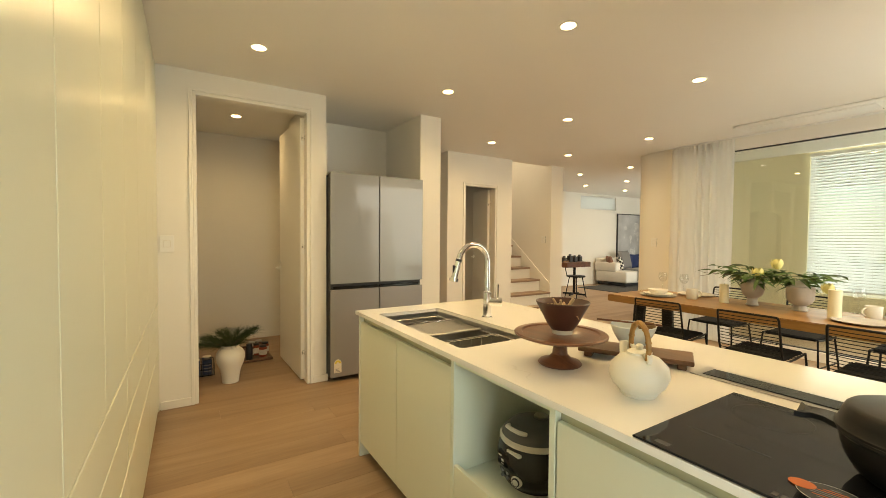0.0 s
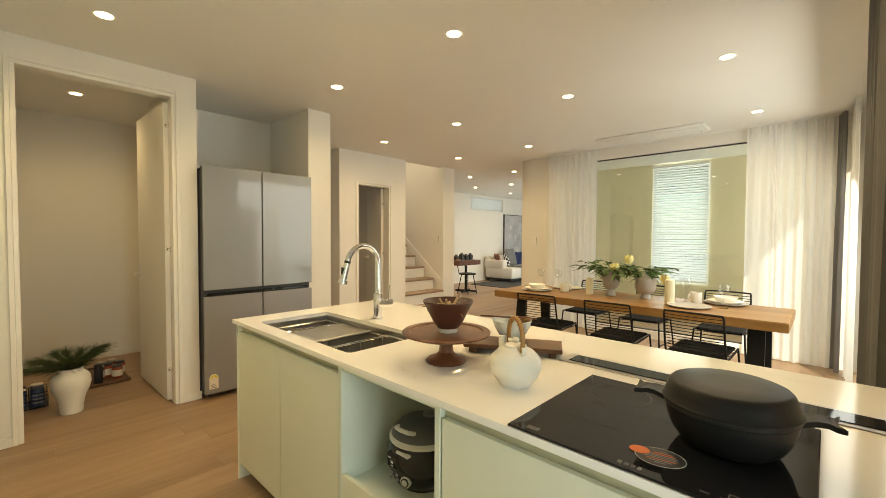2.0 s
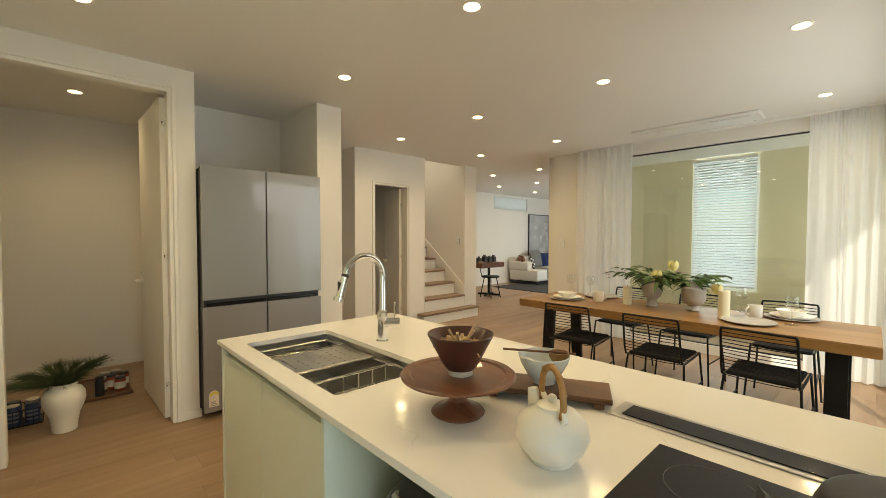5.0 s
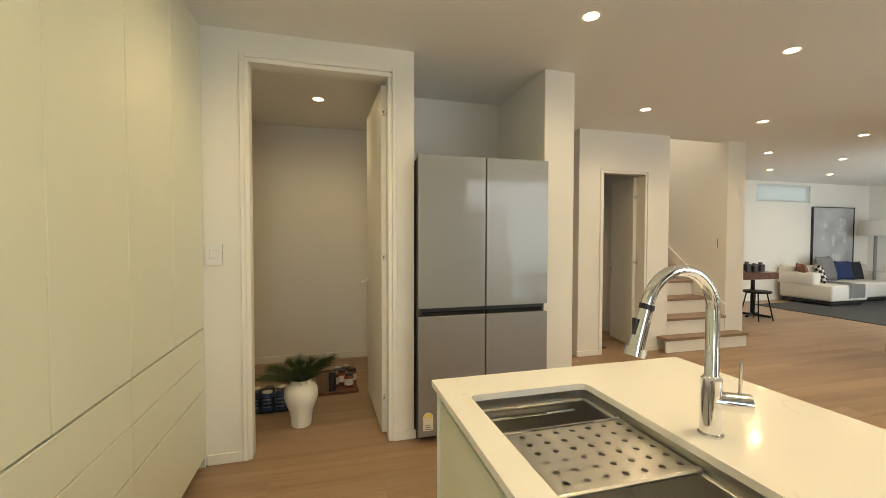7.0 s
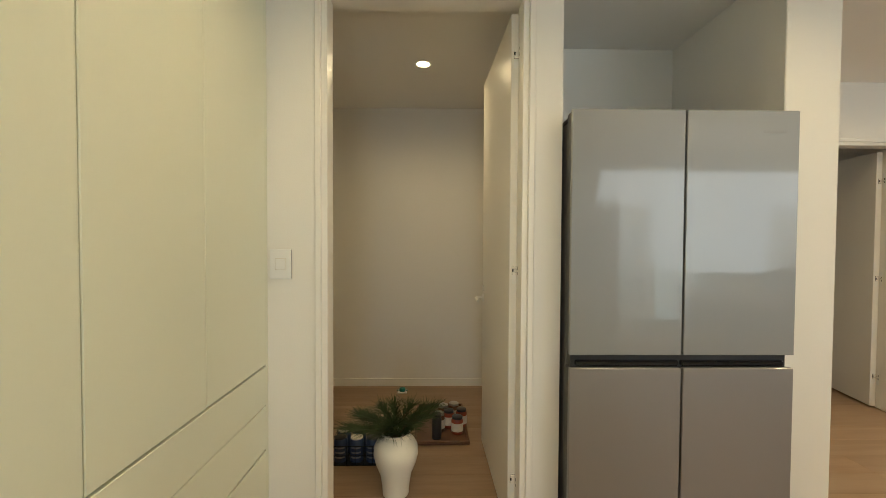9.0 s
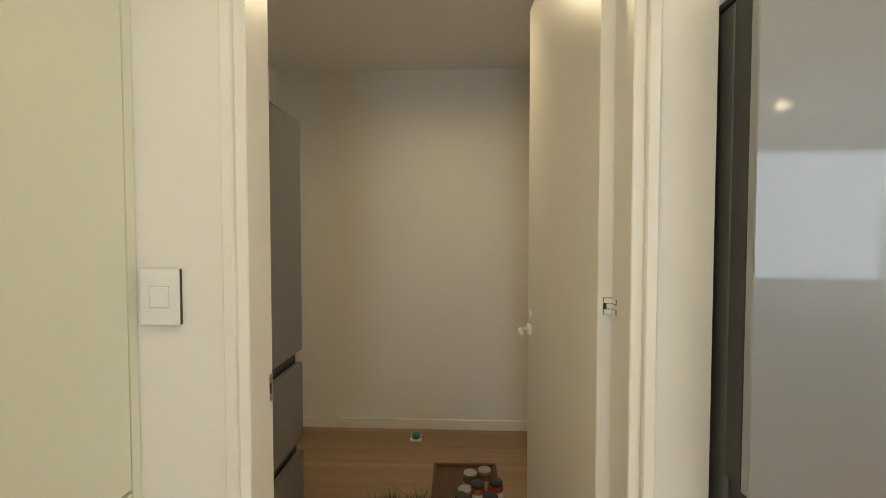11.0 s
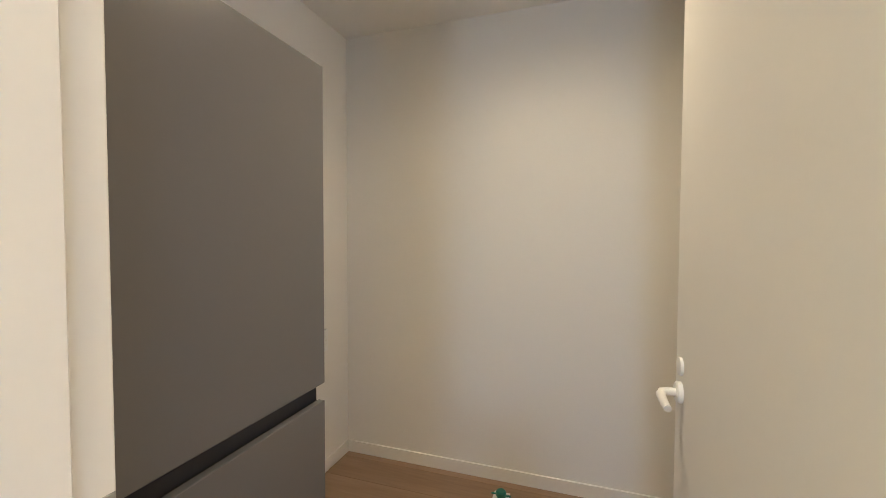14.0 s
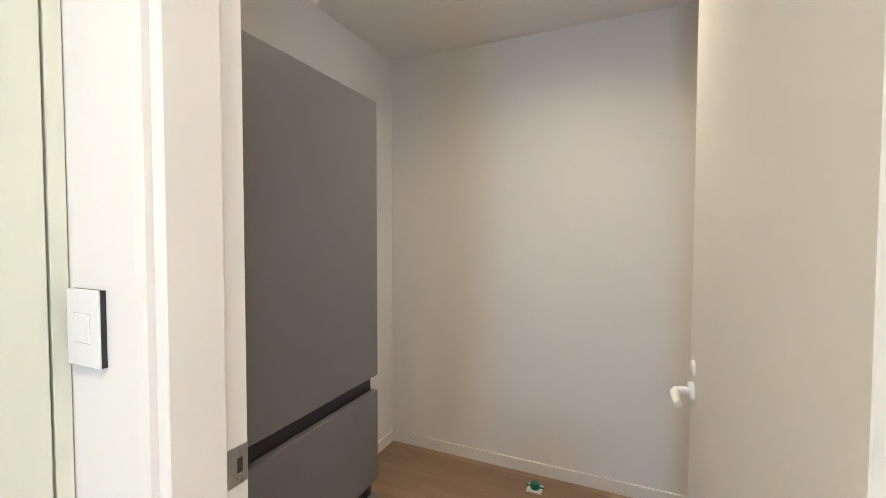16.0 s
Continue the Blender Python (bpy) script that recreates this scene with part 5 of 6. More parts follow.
def bouquet(x, y, z, seed, n, reach, name, label):
    x, y = on_table(x, y)
    rnd = random.Random(seed)
    t = thing(name, (x, y, z), label, "flowers")
    t.scale = (SET, SET, SET)
    blades = [mesh("leaf", leaf_blade(0.115, 0.034, 0.30), LEAF), mesh("leaf", leaf_blade(0.095, 0.032, 0.15), LEAF), mesh("leaf", leaf_blade(0.13, 0.030, 0.45), LEAF)]
    for s in range(n):
        a = rnd.uniform(0, 2 * math.pi)
        r = reach * rnd.uniform(0.5, 1.0)
        top = Vector((r * math.cos(a), r * math.sin(a), rnd.uniform(0.0, 0.11) + 0.01))
        mid = Vector((top.x * 0.4, top.y * 0.4, top.z * 0.75 + 0.02))
        pts = [Vector((0, 0, -0.09)), Vector((top.x * 0.08, top.y * 0.08, 0.0)), mid, top]
        st = part("stem", tube(pts, 0.0025, 6, None, 0.0014), LEAF, t)
        for k in range(8):
            u = 0.25 + 0.75 * k / 7
            i = min(int(u * 3), 2)
            p = pts[i].lerp(pts[i + 1], u * 3 - i)
            if p.z < 0:
                continue
            o = new("leaf", blades[rnd.randrange(3)])
            o.parent = st
            side = a + (1 if k % 2 else -1) * rnd.uniform(0.3, 1.2)
            o.matrix_basis = Matrix.LocRotScale(p, Euler((rnd.uniform(-0.5, 0.5), rnd.uniform(-0.55, 0.2), side)), Vector((1, 1, 1)) * rnd.uniform(0.7, 1.1))
    return t


def tulip(t, x, y, z, s=1.0):
    for k in range(6):
        a = k * math.pi / 3
        bm = bmesh.new()
        rows = []
        for j in range(6):
            u = j / 5
            r = s * (0.006 + 0.022 * math.sin(math.pi * (0.12 + 0.62 * u)) - (0.004 if k % 2 else 0))
            hw = 0.62 * math.sin(math.pi * (0.15 + 0.78 * u))
            rows.append([bm.verts.new((x + r * math.cos(a + h), y + r * math.sin(a + h), z + s * 0.055 * u)) for h in (-hw, -hw / 2, 0, hw / 2, hw)])
        for p, q in zip(rows, rows[1:]):
            for i in range(4):
                bm.faces.new((p[i], p[i + 1], q[i + 1], q[i]))
        part("petal", bm, PETAL, t)


bq = bouquet(3.86, 1.70, TZ + 0.195, 3, 13, 0.27, "bouquet", "dark green leafy sprays with pale yellow tulips")
tulip(bq, 0.05, -0.13, 0.10, 1.4)
tulip(bq, -0.05, -0.05, 0.03, 1.4)
bq2 = bouquet(3.95, 1.46, TZ + 0.17, 8, 15, 0.28, "bouquet", "dark green leaf sprays spreading behind the jar")
tulip(bq2, -0.08, -0.17, -0.02, 1.3)
br = thing("bare_branch", (*on_table(3.84, 1.74), TZ + 0.19), "thin dark branch leaning out of the vase", "branch")
rb = random.Random(5)
part("stem", tube([(0, 0, -0.08), (-0.02, 0.10, 0.05), (-0.03, 0.22, 0.05), (-0.05, 0.33, 0.02)], 0.003, 6, None, 0.0012), DARKWOOD, br)
for k in range(5):
    y = 0.1 + k * 0.05
    part("twig", tube([(-0.025, y, 0.05), (-0.025 + rb.uniform(-0.04, 0.04), y + 0.07, 0.06 + rb.uniform(-0.03, 0.03))], 0.0015, 5, None, 0.0007), DARKWOOD, br)


def candle(x, y, r, h):
    x, y = on_table(x, y)
    t = thing("pillar_candle", (x, y, TZ), "cream wax pillar candle standing on the table", "candle", "table candles")
    t.scale = (SET, SET, SET)
    part("wax", lathe([(0, 0), (r, 0), (r, h - 0.004), (r - 0.004, h), (r * 0.5, h - 0.004), (0, h - 0.006)], 32), WAX, t)
    part("wick", tube([(0, 0, h - 0.006), (0.001, 0, h + 0.006)], 0.0012, 6), DARK, t)


candle(3.81, 1.86, 0.032, 0.145)
candle(3.72, 1.225, 0.034, 0.185)


def place_setting(x, y, bowl=True, charger=True):
    x, y = on_table(x, y)
    c = thing("plate", (x, y, TZ), "wide flat stoneware charger plate on the table", "plate", "table plates")
    c.scale = (SET, SET, SET)
    part("plate_body", lathe([(0, 0), (0.10, 0), (0.135, 0.007), (0.146, 0.014), (0.144, 0.016), (0.10, 0.006), (0, 0.005)], 44), STONEWARE if charger else CERAMIC, c)
    if bowl:
        p = thing("plate", (x, y, TZ + 0.0075), "white ceramic dinner plate on a charger", "plate", "table plates")
        p.scale = (SET, SET, SET)
        part("plate_body", lathe([(0, 0), (0.075, 0), (0.105, 0.010), (0.117, 0.020), (0.115, 0.022), (0.075, 0.006), (0, 0.005)], 44), CERAMIC, p)
        b = thing("bowl", (x, y, TZ + 0.014), "white ceramic soup bowl on stacked plates", "bowl", "table bowls")
        b.scale = (SET, SET, SET)
        part("bowl_body", lathe([(0, 0), (0.04, 0), (0.062, 0.012), (0.078, 0.040), (0.079, 0.046), (0.076, 0.045), (0.058, 0.015), (0, 0.006)], 40), CERAMIC, b)


place_setting(3.70, 2.30)
place_setting(4.02, 2.16, False)
place_setting(3.67, 1.09, False)
place_setting(4.00, 0.93)


def mug(x, y, turn):
    x, y = on_table(x, y)
    t = thing("mug", (x, y, TZ), "white ceramic mug with round handle", "mug", "table mugs", turn=turn)
    t.scale = (SET, SET, SET)
    part("cup", lathe([(0, 0), (0.036, 0), (0.040, 0.006), (0.042, 0.085), (0.0395, 0.086), (0.037, 0.01), (0, 0.008)], 32), CERAMIC, t)
    part("handle", tube(arc((0.040, 0, 0.046), 0.025, -80, 80, 10, (1, 0, 0), (0, 0, 1)), 0.0055, 8), CERAMIC, t)


mug(3.775, 2.07, -60)
mug(3.895, 1.095, 140)


def wine_glass(x, y):
    x, y = on_table(x, y)
    t = thing("wine_glass", (x, y, TZ), "clear stemmed wine glass on the table", "wine glass", "table glasses")
    t.scale = (SET, SET, SET)
    part("foot", lathe([(0, 0), (0.034, 0), (0.034, 0.002), (0.006, 0.006), (0.004, 0.012), (0, 0.012)], 28), TABLEGLASS, t)
    part("stem", tube([(0, 0, 0.01), (0, 0, 0.085)], 0.0035, 8), TABLEGLASS, t)
    part("bowl", lathe([(0.003, 0.084), (0.022, 0.092), (0.037, 0.115), (0.039, 0.14), (0.033, 0.175)], 28), TABLEGLASS, t)


for gx, gy in ((4.07, 2.47), (4.08, 2.29), (4.08, 1.20), (3.775, 0.905)):
    wine_glass(gx, gy)


# ---- stairs ----
st = thing("staircase", (0, 0, 0), "white staircase with pale oak treads going up", "staircase", kind="structure")
for k in range(12):
    zt = 0.165 + 0.195 * k
    y0 = 5.145 if k == 0 else 5.29 + 0.24 * (k - 1)
    x1 = 5.825 if k == 0 else 5.644
    y1 = (5.308 if k == 0 else y0 + 0.26)
    x0 = 4.62 if k == 0 else 4.767
    part("riser", boxes((x0 + 0.002, x1 - 0.006, y0 + 0.02, y0 + 0.04, 0 if k == 0 else zt - 0.195, zt - 0.03)), WALL, st)
    if k == 0:
        part("riser_return", boxes((x1 - 0.026, x1 - 0.006, y0 + 0.04, 5.308, 0, zt - 0.03)), WALL, st)
        part("tread", boxes((x0, x1, y0, 5.31, zt - 0.03, zt), (4.767, 5.644, 5.31, 5.33, zt - 0.03, zt)), TREAD, st, smooth=False)
    else:
        part("tread", boxes((x0, x1, y0, y0 + 0.27, zt - 0.03, zt), bevel=0.003), TREAD, st)
sk = bmesh.new()
q = [(5.30, 0.34), (5.30, 0.50), (7.6, 0.50 + 2.3 * 0.78), (7.6, 0.34 + 2.3 * 0.78)]
vs = [[sk.verts.new((x, y, z)) for y, z in q] for x in (5.632, 5.648)]
for k in range(4):
    sk.faces.new((vs[0][k], vs[0][(k + 1) % 4], vs[1][(k + 1) % 4], vs[1][k]))
sk.faces.new(vs[0])
sk.faces.new(vs[1][::-1])
part("skirt_board", sk, TRIM, st, "white sloping wall string")


# ---- pantry things ----
def second_fridge():
    t = thing("kimchi_refrigerator", (0.235, 4.245, 0), "tall grey glass-front refrigerator in the pantry", "refrigerator", turn=90)
    # local x runs along the front, local -y faces the room
    w, top = 0.652, 1.845
    part("body", boxes((0.006, w - 0.006, 0.045, 0.565, 0.02, top - 0.02), bevel=0.004), DARKGREY, t)
    for z0, z1 in ((0.852, top), (0.463, 0.796), (0.06, 0.405)):
        d = part("door", boxes((0, w, 0, 0.024, z0, z1), bevel=0.002), GREY_FRIDGE, t, "satin grey glass door")
        part("door_lining", boxes((0.003, w - 0.003, 0.024, 0.046, z0 + 0.003, z1 - 0.003)), DARK, d)
    for z0, z1 in ((0.792, 0.856), (0.401, 0.467)):
        part("handle_recess", boxes((0.004, w - 0.004, 0.03, 0.05, z0, z1)), DARK, t, "black grip channel")
    part("kick", boxes((0.02, w - 0.02, 0.05, 0.08, 0, 0.06)), DARK, t)


second_fridge()
v = thing("floor_vase", (0.722, 4.395, 0), "matt white shouldered ceramic vase on the pantry floor", "vase")
part("vase_body", lathe([(0, 0), (0.062, 0), (0.067, 0.0051), (0.070, 0.051), (0.080, 0.1105), (0.104, 0.17), (0.115, 0.2125), (0.112, 0.255), (0.096, 0.2848), (0.074, 0.2992), (0.070, 0.3102), (0.076, 0.3272), (0.070, 0.3281), (0.062, 0.3102), (0.07, 0.289), (0, 0.255)], 56), VASEWHITE, v)


def pine():
    rnd = random.Random(11)
    t = thing("pine_sprays", (0.722, 4.395, 0.317), "dark green long-needled pine sprays in the vase", "pine branch")
    t.scale = (1.12, 1.0, 0.78)
    for a, r, z in ((185, 0.22, 0.04), (160, 0.19, 0.08), (205, 0.19, 0.07), (172, 0.14, 0.10), (100, 0.10, 0.13), (60, 0.13, 0.12), (20, 0.19, 0.14), (35, 0.16, 0.11), (-10, 0.15, 0.12), (-45, 0.12, 0.10), (-95, 0.10, 0.10), (250, 0.13, 0.08), (135, 0.10, 0.13)):
        a = radians(a)
        tip = Vector((r * math.cos(a), r * math.sin(a), z))
        pts = [Vector((0, 0, -0.06)), Vector((tip.x * 0.15, tip.y * 0.15, 0.0)), Vector((tip.x * 0.55, tip.y * 0.55, z * 0.75)), tip]
        b = part("twig", tube(pts, 0.005, 6, None, 0.002), DARKWOOD, t)
        bm = bmesh.new()
        for k in range(230):
            u = rnd.uniform(0.30, 1.0)
            i = min(int(u * 3), 2)
            p = pts[i].lerp(pts[i + 1], u * 3 - i)
            ax = (pts[3] - pts[1]).normalized()
            d = (ax * rnd.uniform(0.7, 1.3) + Vector((rnd.gauss(0, 0.5), rnd.gauss(0, 0.5), rnd.gauss(0.25, 0.45)))).normalized()
            l = rnd.uniform(0.07, 0.115)
            s = d.orthogonal().normalized() * 0.0012
            q = p + d * l * 0.6 + Vector((0, 0, -0.004))
            e = p + d * l + Vector((0, 0, -0.012))
            v = [bm.verts.new(c) for c in (p - s, p + s, q + s * 0.9, q - s * 0.9, e)]
            bm.faces.new((v[0], v[1], v[2], v[3]))
            bm.faces.new((v[3], v[2], v[4]))
        part("needles", bm, PINE, b)


pine()
tr = thing("wooden_tray", (0.965, 5.18, 0), "brown wooden tray lying on the pantry floor", "tray", turn=1)
part("base", boxes((-0.18, 0.18, -0.30, 0.30, 0.004, 0.012), bevel=0.002), DARKWOOD, tr)
for r in ((-0.18, 0.18, -0.30, -0.285, 0.012, 0.028), (-0.18, 0.18, 0.285, 0.30, 0.012, 0.028), (-0.18, -0.165, -0.285, 0.285, 0.012, 0.028), (0.165, 0.18, -0.285, 0.285, 0.012, 0.028)):
    part("rim", boxes(r, bevel=0.003), DARKWOOD, tr)
for x in (-0.15, 0.15):
    part("foot", boxes((x - 0.02, x + 0.02, -0.27, 0.27, 0, 0.004)), DARKWOOD, tr)


def jar(x, y, r, h, m, lid, label, paper=True):
    t = thing("jar", (x, y, 0.0125), label, "jar", "jars on the tray")
    part("glass_body", lathe([(0, 0), (r * 0.92, 0), (r, 0.006), (r, h * 0.78), (r * 0.82, h * 0.87), (r * 0.80, h * 0.90), (0, h * 0.90)], 28), m, t)
    part("lid", lathe([(r * 0.86, h * 0.87), (r * 0.90, h * 0.875), (r * 0.90, h * 0.99), (r * 0.84, h), (0, h)], 28), lid, t)
    if paper:
        bm = lathe([(r + 0.0008, h * 0.18), (r + 0.0008, h * 0.66)], 28)
        bmesh.ops.delete(bm, geom=[v for v in bm.verts if v.co.y > r * 0.45], context="VERTS")
        part("label", bm, LABELPAPER, t, "printed paper label")


jar(1.075, 5.03, 0.040, 0.115, RED, DARK, "red sauce jar with black lid on tray")
jar(0.935, 4.955, 0.032, 0.165, DARK, DARK, "tall black bottle-like jar on tray", False)
jar(0.955, 5.065, 0.036, 0.125, DARKWOOD, SINK, "dark jar with silver lid on tray")
jar(1.02, 5.12, 0.038, 0.12, RED, DARK, "red sauce jar with dark lid on tray")
jar(0.985, 5.20, 0.038, 0.125, DARKWOOD, SINK, "dark jar with silver lid on tray")
jar(1.06, 5.23, 0.038, 0.125, DARKWOOD, SINK, "dark jar with silver lid on tray")
jar(1.11, 5.14, 0.038, 0.12, RED, DARK, "red sauce jar with dark lid on tray")

wb = thing("wire_crate", (0.46, 4.75, 0), "black wire crate holding dark drink packs", "crate")
part("base_sheet", boxes((-0.15, 0.15, -0.10, 0.10, 0.002, 0.006)), DARK, wb)
for z in (0.006, 0.06, 0.115):
    part("hoop", tube([(-0.15, -0.10, z), (0.15, -0.10, z), (0.15, 0.10, z), (-0.15, 0.10, z), (-0.15, -0.10, z)], 0.0025, 6), BLACKPAINT, wb)
for k in range(7):
    x = -0.15 + 0.05 * k
    for y in (-0.10, 0.10):
        part("wire", tube([(x, y, 0.004), (x, y, 0.117)], 0.0018, 6), BLACKPAINT, wb)
for i in range(3):
    for j in range(2):
        c = thing("drink_can", (0.365 + 0.095 * i, 4.703 + 0.094 * j, 0.0065), "dark blue printed drink can with pale lid", "can", "cans in the crate")
        part("can_body", lathe([(0, 0), (0.034, 0), (0.040, 0.006), (0.040, 0.125), (0.034, 0.135), (0, 0.135)], 24), NAVYPACK, c)
        part("can_lid", lathe([(0.034, 0.135), (0.036, 0.137), (0.036, 0.142), (0.030, 0.143), (0, 0.140)], 24), LABELPAPER if (i + j) % 2 else DARK, c)
        for b in range(3):
            bm = lathe([(0.0405, 0.03 + b * 0.028), (0.0405, 0.040 + b * 0.028)], 24)
            bmesh.ops.delete(bm, geom=[w for w in bm.verts if w.co.y > -0.022], context="VERTS")
            part("text_bar", bm, GREYPRINT, c)

dr = thing("floor_outlet", (0.640, 5.80, 0), "green capped pipe outlet on a floor plate", "floor outlet")
part("plate", boxes((-0.04, 0.04, -0.04, 0.04, 0, 0.006), bevel=0.002), WHITE, dr)
part("cap", lathe([(0, 0.006), (0.022, 0.006), (0.026, 0.012), (0.026, 0.030), (0.020, 0.036), (0, 0.036)], 20), GREENCAP, dr, "green plastic cap")
part("tab", boxes((-0.05, 0.05, -0.005, 0.005, 0.012, 0.018), bevel=0.002), GREENCAP, dr)


# ---- living room ----
tagged(new("rug", mesh("rug", boxes((8.95, 12.5, 4.6, 7.45, 0.0, 0.012), bevel=0.003), RUG)), "charcoal woven rug on the living room floor", "rug")


def soft_box(x0, x1, y0, y1, z0, z1, r):
    bm = bmesh.new()
    box(bm, x0, x1, y0, y1, z0, z1, bevel=r, seg=3)
    return bm


so = thing("sofa", (10.05, 6.80, 0.012), "cream upholstered corner sofa with low chaise", "sofa")
part("chaise_seat", soft_box(0, 1.0, 0, 0.95, 0.09, 0.40, 0.04), SOFA, so)
part("seat", soft_box(1.0, 2.45, 0.22, 0.95, 0.09, 0.40, 0.04), SOFA, so)
part("backrest", soft_box(0.02, 2.45, 0.78, 0.99, 0.36, 0.72, 0.05), SOFA, so)
part("side_back", soft_box(-0.02, 0.20, 0.30, 0.99, 0.36, 0.62, 0.05), SOFA, so)
part("armrest", soft_box(2.27, 2.52, 0.18, 0.99, 0.09, 0.58, 0.04), SOFA, so)
part("base", boxes((0.05, 2.42, 0.28, 0.92, 0.03, 0.09), (0.05, 0.95, 0.06, 0.28, 0.03, 0.09)), DARK, so, "dark recessed base")
for x, y in ((0.08, 0.08), (0.9, 0.08), (2.4, 0.3), (0.08, 0.9), (2.4, 0.9)):
    part("leg", boxes((x - 0.02, x + 0.02, y - 0.02, y + 0.02, 0, 0.035)), DARK, so)


def cushion(x, y, z, s, m, lean, turn, label):
    bm = bmesh.new()
    n = 10
    top, bot = {}, {}
    for i in range(n + 1):
        for j in range(n + 1):
            u, v = 2 * i / n - 1, 2 * j / n - 1
            h = 0.16 * s * (max(0, (1 - u ** 4) * (1 - v ** 4)) ** 0.5)
            px = u * s / 2 * (1 - 0.08 * (1 - v * v) * abs(u))
            pz = v * s / 2 * (1 - 0.08 * (1 - u * u) * abs(v))
            top[i, j] = bm.verts.new((px, h, pz + s / 2))
            bot[i, j] = top[i, j] if (i in (0, n) or j in (0, n)) else bm.verts.new((px, -h, pz + s / 2))
    for i in range(n):
        for j in range(n):
            bm.faces.new((top[i, j], top[i + 1, j], top[i + 1, j + 1], top[i, j + 1]))
            bm.faces.new((bot[i, j + 1], bot[i + 1, j + 1], bot[i + 1, j], bot[i, j]))
    ob = solo("cushion", bm, m, (x, y, z), label, "cushion", "sofa cushions")
    ob.matrix_world = pose(x, y, z, lean, 0, turn)


cushion(10.93, 7.38, 0.415, 0.54, CUSHION_GREY, -14, 6, "large grey fabric cushion on the sofa")
cushion(11.62, 7.50, 0.415, 0.42, CUSHION_NAVY, -14, -8, "navy blue fabric cushion on the sofa")
cushion(11.95, 7.50, 0.415, 0.40, CUSHION_BLACK, -14, -10, "near-black fabric cushion on the sofa")
cushion(11.38, 7.56, 0.415, 0.38, CUSHION_NAVY, -8, 0, "navy blue cushion tucked behind another")
cushion(10.44, 7.18, 0.415, 0.40, CUSHION_CHECK, -18, 40, "black and white checked cushion on the chaise")
cushion(10.22, 7.36, 0.415, 0.40, CUSHION_RUST, -14, 50, "rust brown fabric cushion on the chaise")
th = bmesh.new()
rows = []
for u in range(13):
    y = 0.74 * u / 12
    z = 0.006 if u > 3 else -0.26 * (1 - u / 3.0) ** 0.8 + 0.006
    yy = max(y - 0.2, -0.012)
    rows.append([th.verts.new((x * 0.42 / 6 + 0.01 * math.sin(u), yy, z + 0.004 * math.sin(x * 2 + u))) for x in range(7)])
for a, b in zip(rows, rows[1:]):
    for i in range(6):
        th.faces.new((a[i], a[i + 1], b[i + 1], b[i]))
solo("throw_blanket", th, CUSHION_GREY, (10.50, 6.795, 0.416), "folded grey throw hanging over the chaise", "blanket")

pc = thing("wall_picture", (11.71, 7.815, 1.24), "large dark framed grey abstract canvas", "picture")
part("canvas", boxes((-0.63, 0.63, -0.018, 0.0, -0.74, 0.74)), CANVAS, pc)
for r in ((-0.65, -0.63, -0.03, 0.012, -0.76, 0.76), (0.63, 0.65, -0.03, 0.012, -0.76, 0.76), (-0.63, 0.63, -0.03, 0.012, 0.74, 0.76), (-0.63, 0.63, -0.03, 0.012, -0.76, -0.74)):
    part("frame", boxes(r), DARK, pc)
rp = random.Random(21)
for k in range(42):
    a = rp.gauss(0.05, 0.22), rp.gauss(-0.05, 0.28)
    bm = lathe([(0, 0.0), (rp.uniform(0.04, 0.12), 0.0)], 9, sx=rp.uniform(0.5, 1.2))
    for v in bm.verts:
        v.co = Vector((v.co.x * rp.uniform(0.8, 1.2) + a[0], -0.0185 - 0.00012 * k, v.co.y * rp.uniform(0.7, 1.2) + a[1]))
    part("paint_stroke", bm, PALEPAINT if k % 3 == 0 else CANVAS, pc)

fl = thing("floor_lamp", (12.25, 7.35, 0.0), "tall floor lamp with a wide linen shade", "floor lamp")
part("base", lathe([(0, 0.012), (0.15, 0.012), (0.15, 0.03), (0.02, 0.04), (0, 0.04)], 32), DARK, fl)
part("pole", tube([(0, 0, 0.03), (0, 0, 1.55)], 0.028, 10), GREYPRINT, fl)
part("shade", lathe([(0.30, 1.37), (0.25, 1.70), (0.247, 1.70), (0.297, 1.37)], 36), LAMPSHADE, fl)

dk = thing("side_desk", (7.70, 6.60, 0), "dark wooden side desk on a central post", "desk")
part("top", boxes((-0.40, 0.38, -0.22, 0.22, 0.64, 0.75), bevel=0.006), WALNUT, dk)
part("post", tube([(0.1, 0, 0.02), (0.1, 0, 0.65)], 0.03, 12), BLACKPAINT, dk)
for a in (0, 90, 180, 270):
    part("foot", tube([(0.1, 0, 0.03), (0.1 + 0.26 * math.cos(radians(a + 20)), 0.26 * math.sin(radians(a + 20)), 0.02)], 0.02, 8), BLACKPAINT, dk)
ch = thing("desk_chair", (7.53, 6.33, 0), "small chair with round black seat and wooden back", "chair", turn=90)
part("seat", lathe([(0, 0.44), (0.19, 0.44), (0.20, 0.455), (0.19, 0.47), (0, 0.47)], 32), BLACKPAINT, ch)
for a in (45, 135, 225, 315):
    part("leg", tube([(0.13 * math.cos(radians(a)), 0.13 * math.sin(radians(a)), 0.445), (0.22 * math.cos(radians(a)), 0.22 * math.sin(radians(a)), 0)], 0.010, 8), BLACKPAINT, ch)
for y in (-0.13, 0.13):
    part("back_post", tube([(0.13, y, 0.45), (0.21, y, 0.72)], 0.009, 8), BLACKPAINT, ch)
part("backrest", boxes((0.19, 0.215, -0.17, 0.17, 0.66, 0.78), bevel=0.008), TABLE, ch, "light wooden back panel")
cm = random.Random(9)
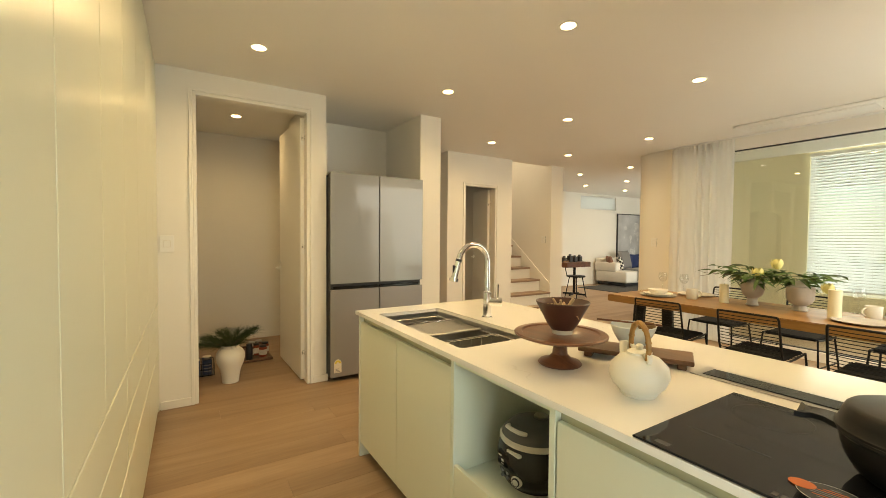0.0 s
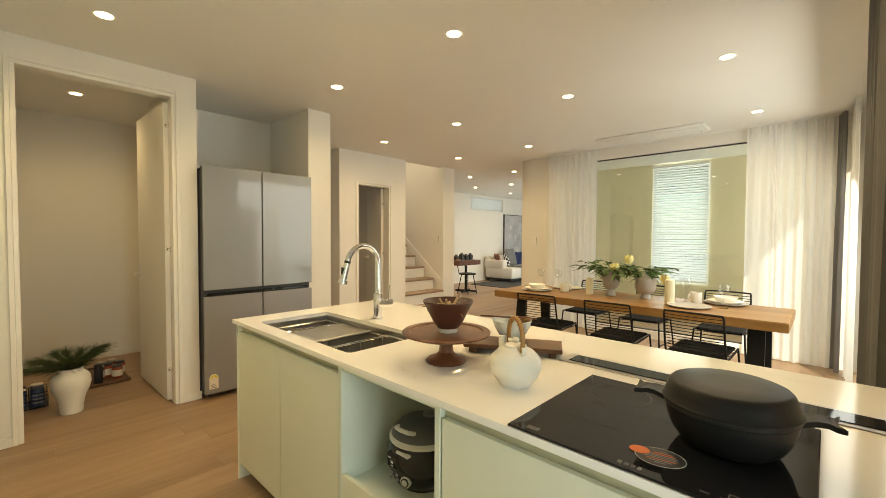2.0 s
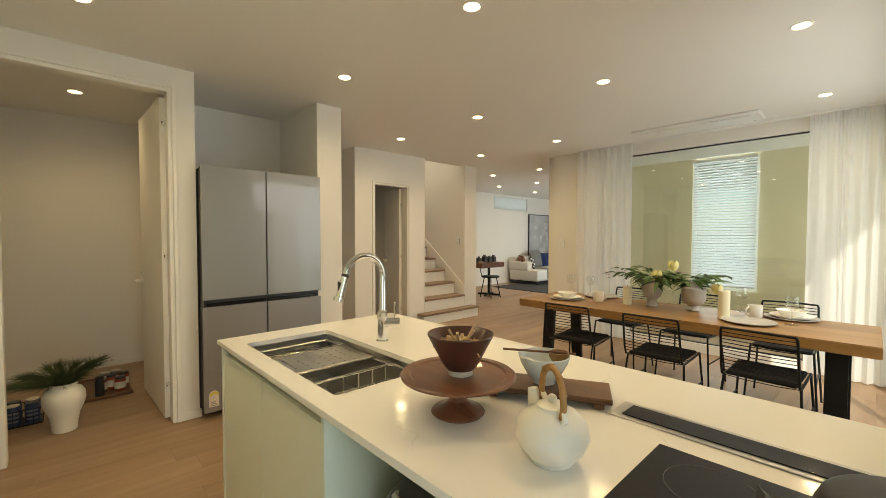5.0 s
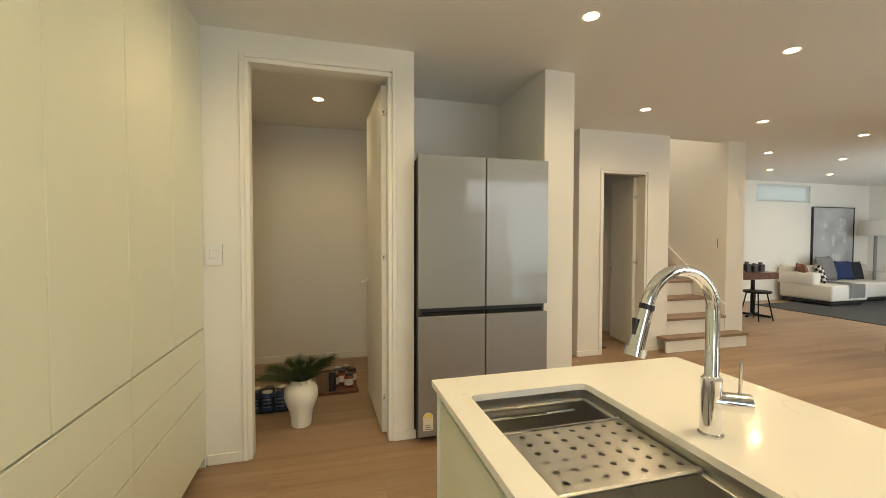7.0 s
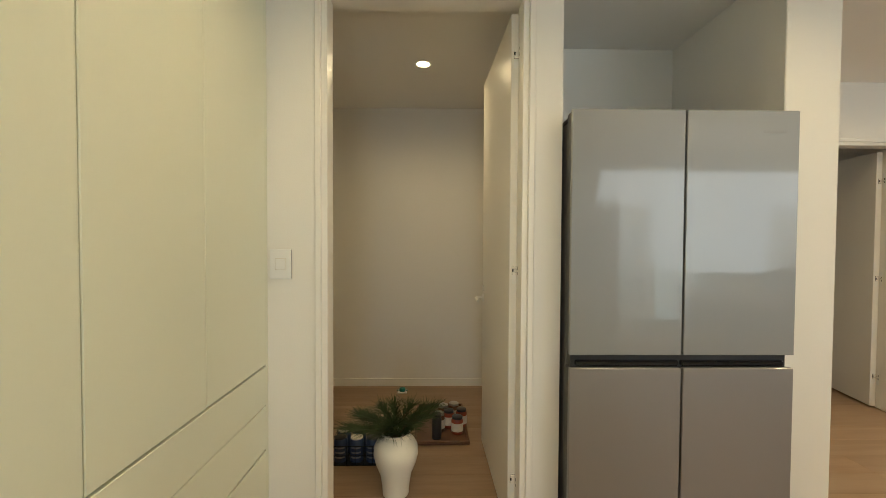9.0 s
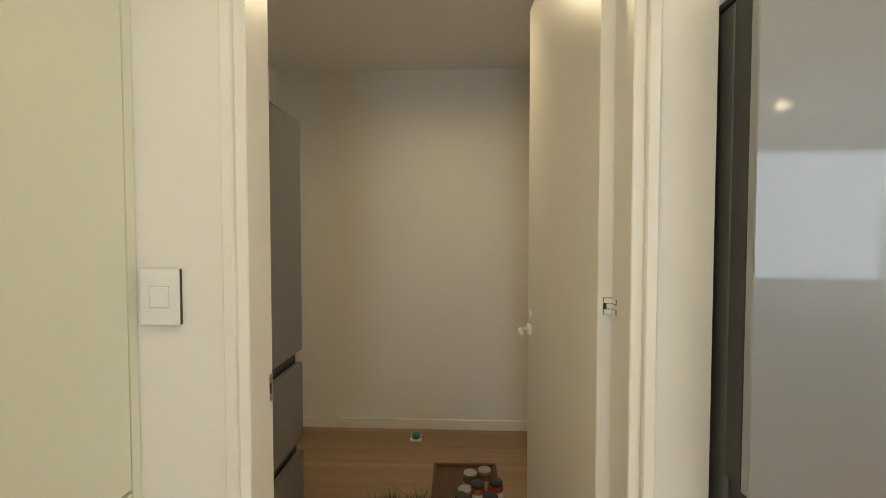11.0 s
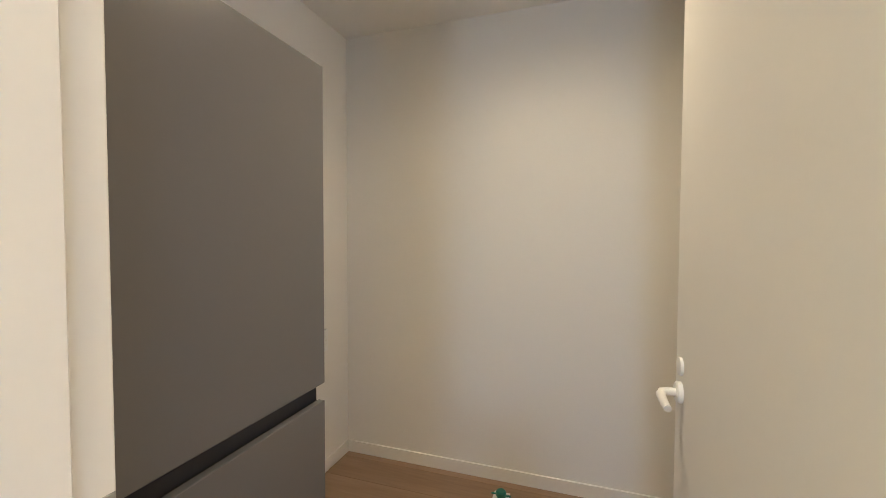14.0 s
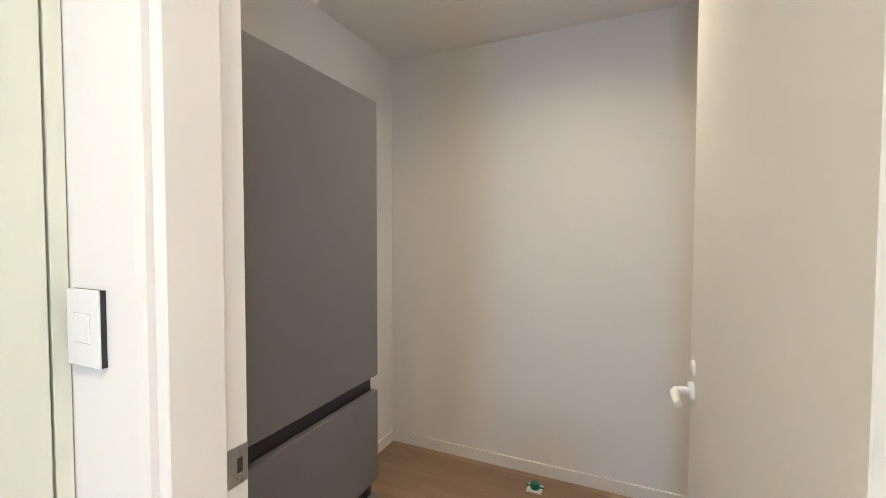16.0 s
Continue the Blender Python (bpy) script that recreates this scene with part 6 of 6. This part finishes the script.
for k in range(5):
    t = thing("camera_gear", (7.45 + 0.13 * k, 6.60 + cm.uniform(-0.08, 0.08), 0.75), "small black box-shaped gear on the desk", "equipment", "gear on the desk")
    h = cm.uniform(0.07, 0.15)
    part("case", boxes((-0.05, 0.05, -0.045, 0.045, 0, h), bevel=0.008), DARK, t)
    part("barrel", lathe([(0, h), (0.03, h), (0.032, h + 0.02), (0.028, h + 0.035), (0, h + 0.035)], 18), DARKGREY, t)
ct = thing("coffee_table", (11.95, 6.05, 0.012), "low dark round coffee table on the rug", "coffee table")
part("top", lathe([(0, 0.33), (0.40, 0.33), (0.41, 0.345), (0.40, 0.36), (0, 0.36)], 40), DARK, ct)
part("stem", tube([(0, 0, 0.02), (0, 0, 0.335)], 0.04, 12), DARK, ct)
part("base", lathe([(0, 0), (0.24, 0), (0.23, 0.02), (0, 0.025)], 32), DARK, ct)
sl = thing("slipper", (4.02, 5.62, 0), "dark slipper lying on the closet floor", "slipper", turn=30)
part("sole", lathe([(0, 0), (0.05, 0), (0.052, 0.01), (0, 0.012)], 24, sy=2.4), DARK, sl)
part("upper", lathe([(0.048, 0.01), (0.044, 0.035), (0.02, 0.05), (0, 0.052)], 20, (0, 0.04, 0), sy=1.5), DARK, sl)

# ---- floor planks ----
PW = 0.19
rp = random.Random(17)
plank_meshes = {}
far = bmesh.new()


def plank_mesh(l):
    key = round(l, 2)
    if key not in plank_meshes:
        bm = bmesh.new()
        box(bm, 0.0006, key - 0.0006, 0.0005, PW - 0.0005, -0.0042, 0.0, bevel=0.0008, seg=1)
        plank_meshes[key] = mesh("plank", bm, OAK, False)
    return plank_meshes[key]


for r in range(42):
    y = 0.0 + r * PW
    x = 0.15 - rp.choice((0.0, 0.35, 0.7, 1.05, 1.4)) if y < 4 else -0.4 - rp.choice((0.0, 0.35, 0.7, 1.05, 1.4))
    while x < 12.95:
        l = rp.choice((1.5, 1.8, 2.1))
        if x < -0.4:
            l = max(l + x + 0.4, 0.3)
            x = -0.4
        l = min(l, 13.05 - x)
        if x < 6.2 and y < 6.0:
            o = new("plank", plank_mesh(l))
            o.parent = subfloor
            o.location = (x, y, 0)
        else:
            box(far, x + 0.0006, x + l - 0.0006, y + 0.0005, y + PW - 0.0005, -0.0042, 0.0)
        x += l
tagged(part("planks", far, OAK, subfloor, smooth=False), kind="stuff")
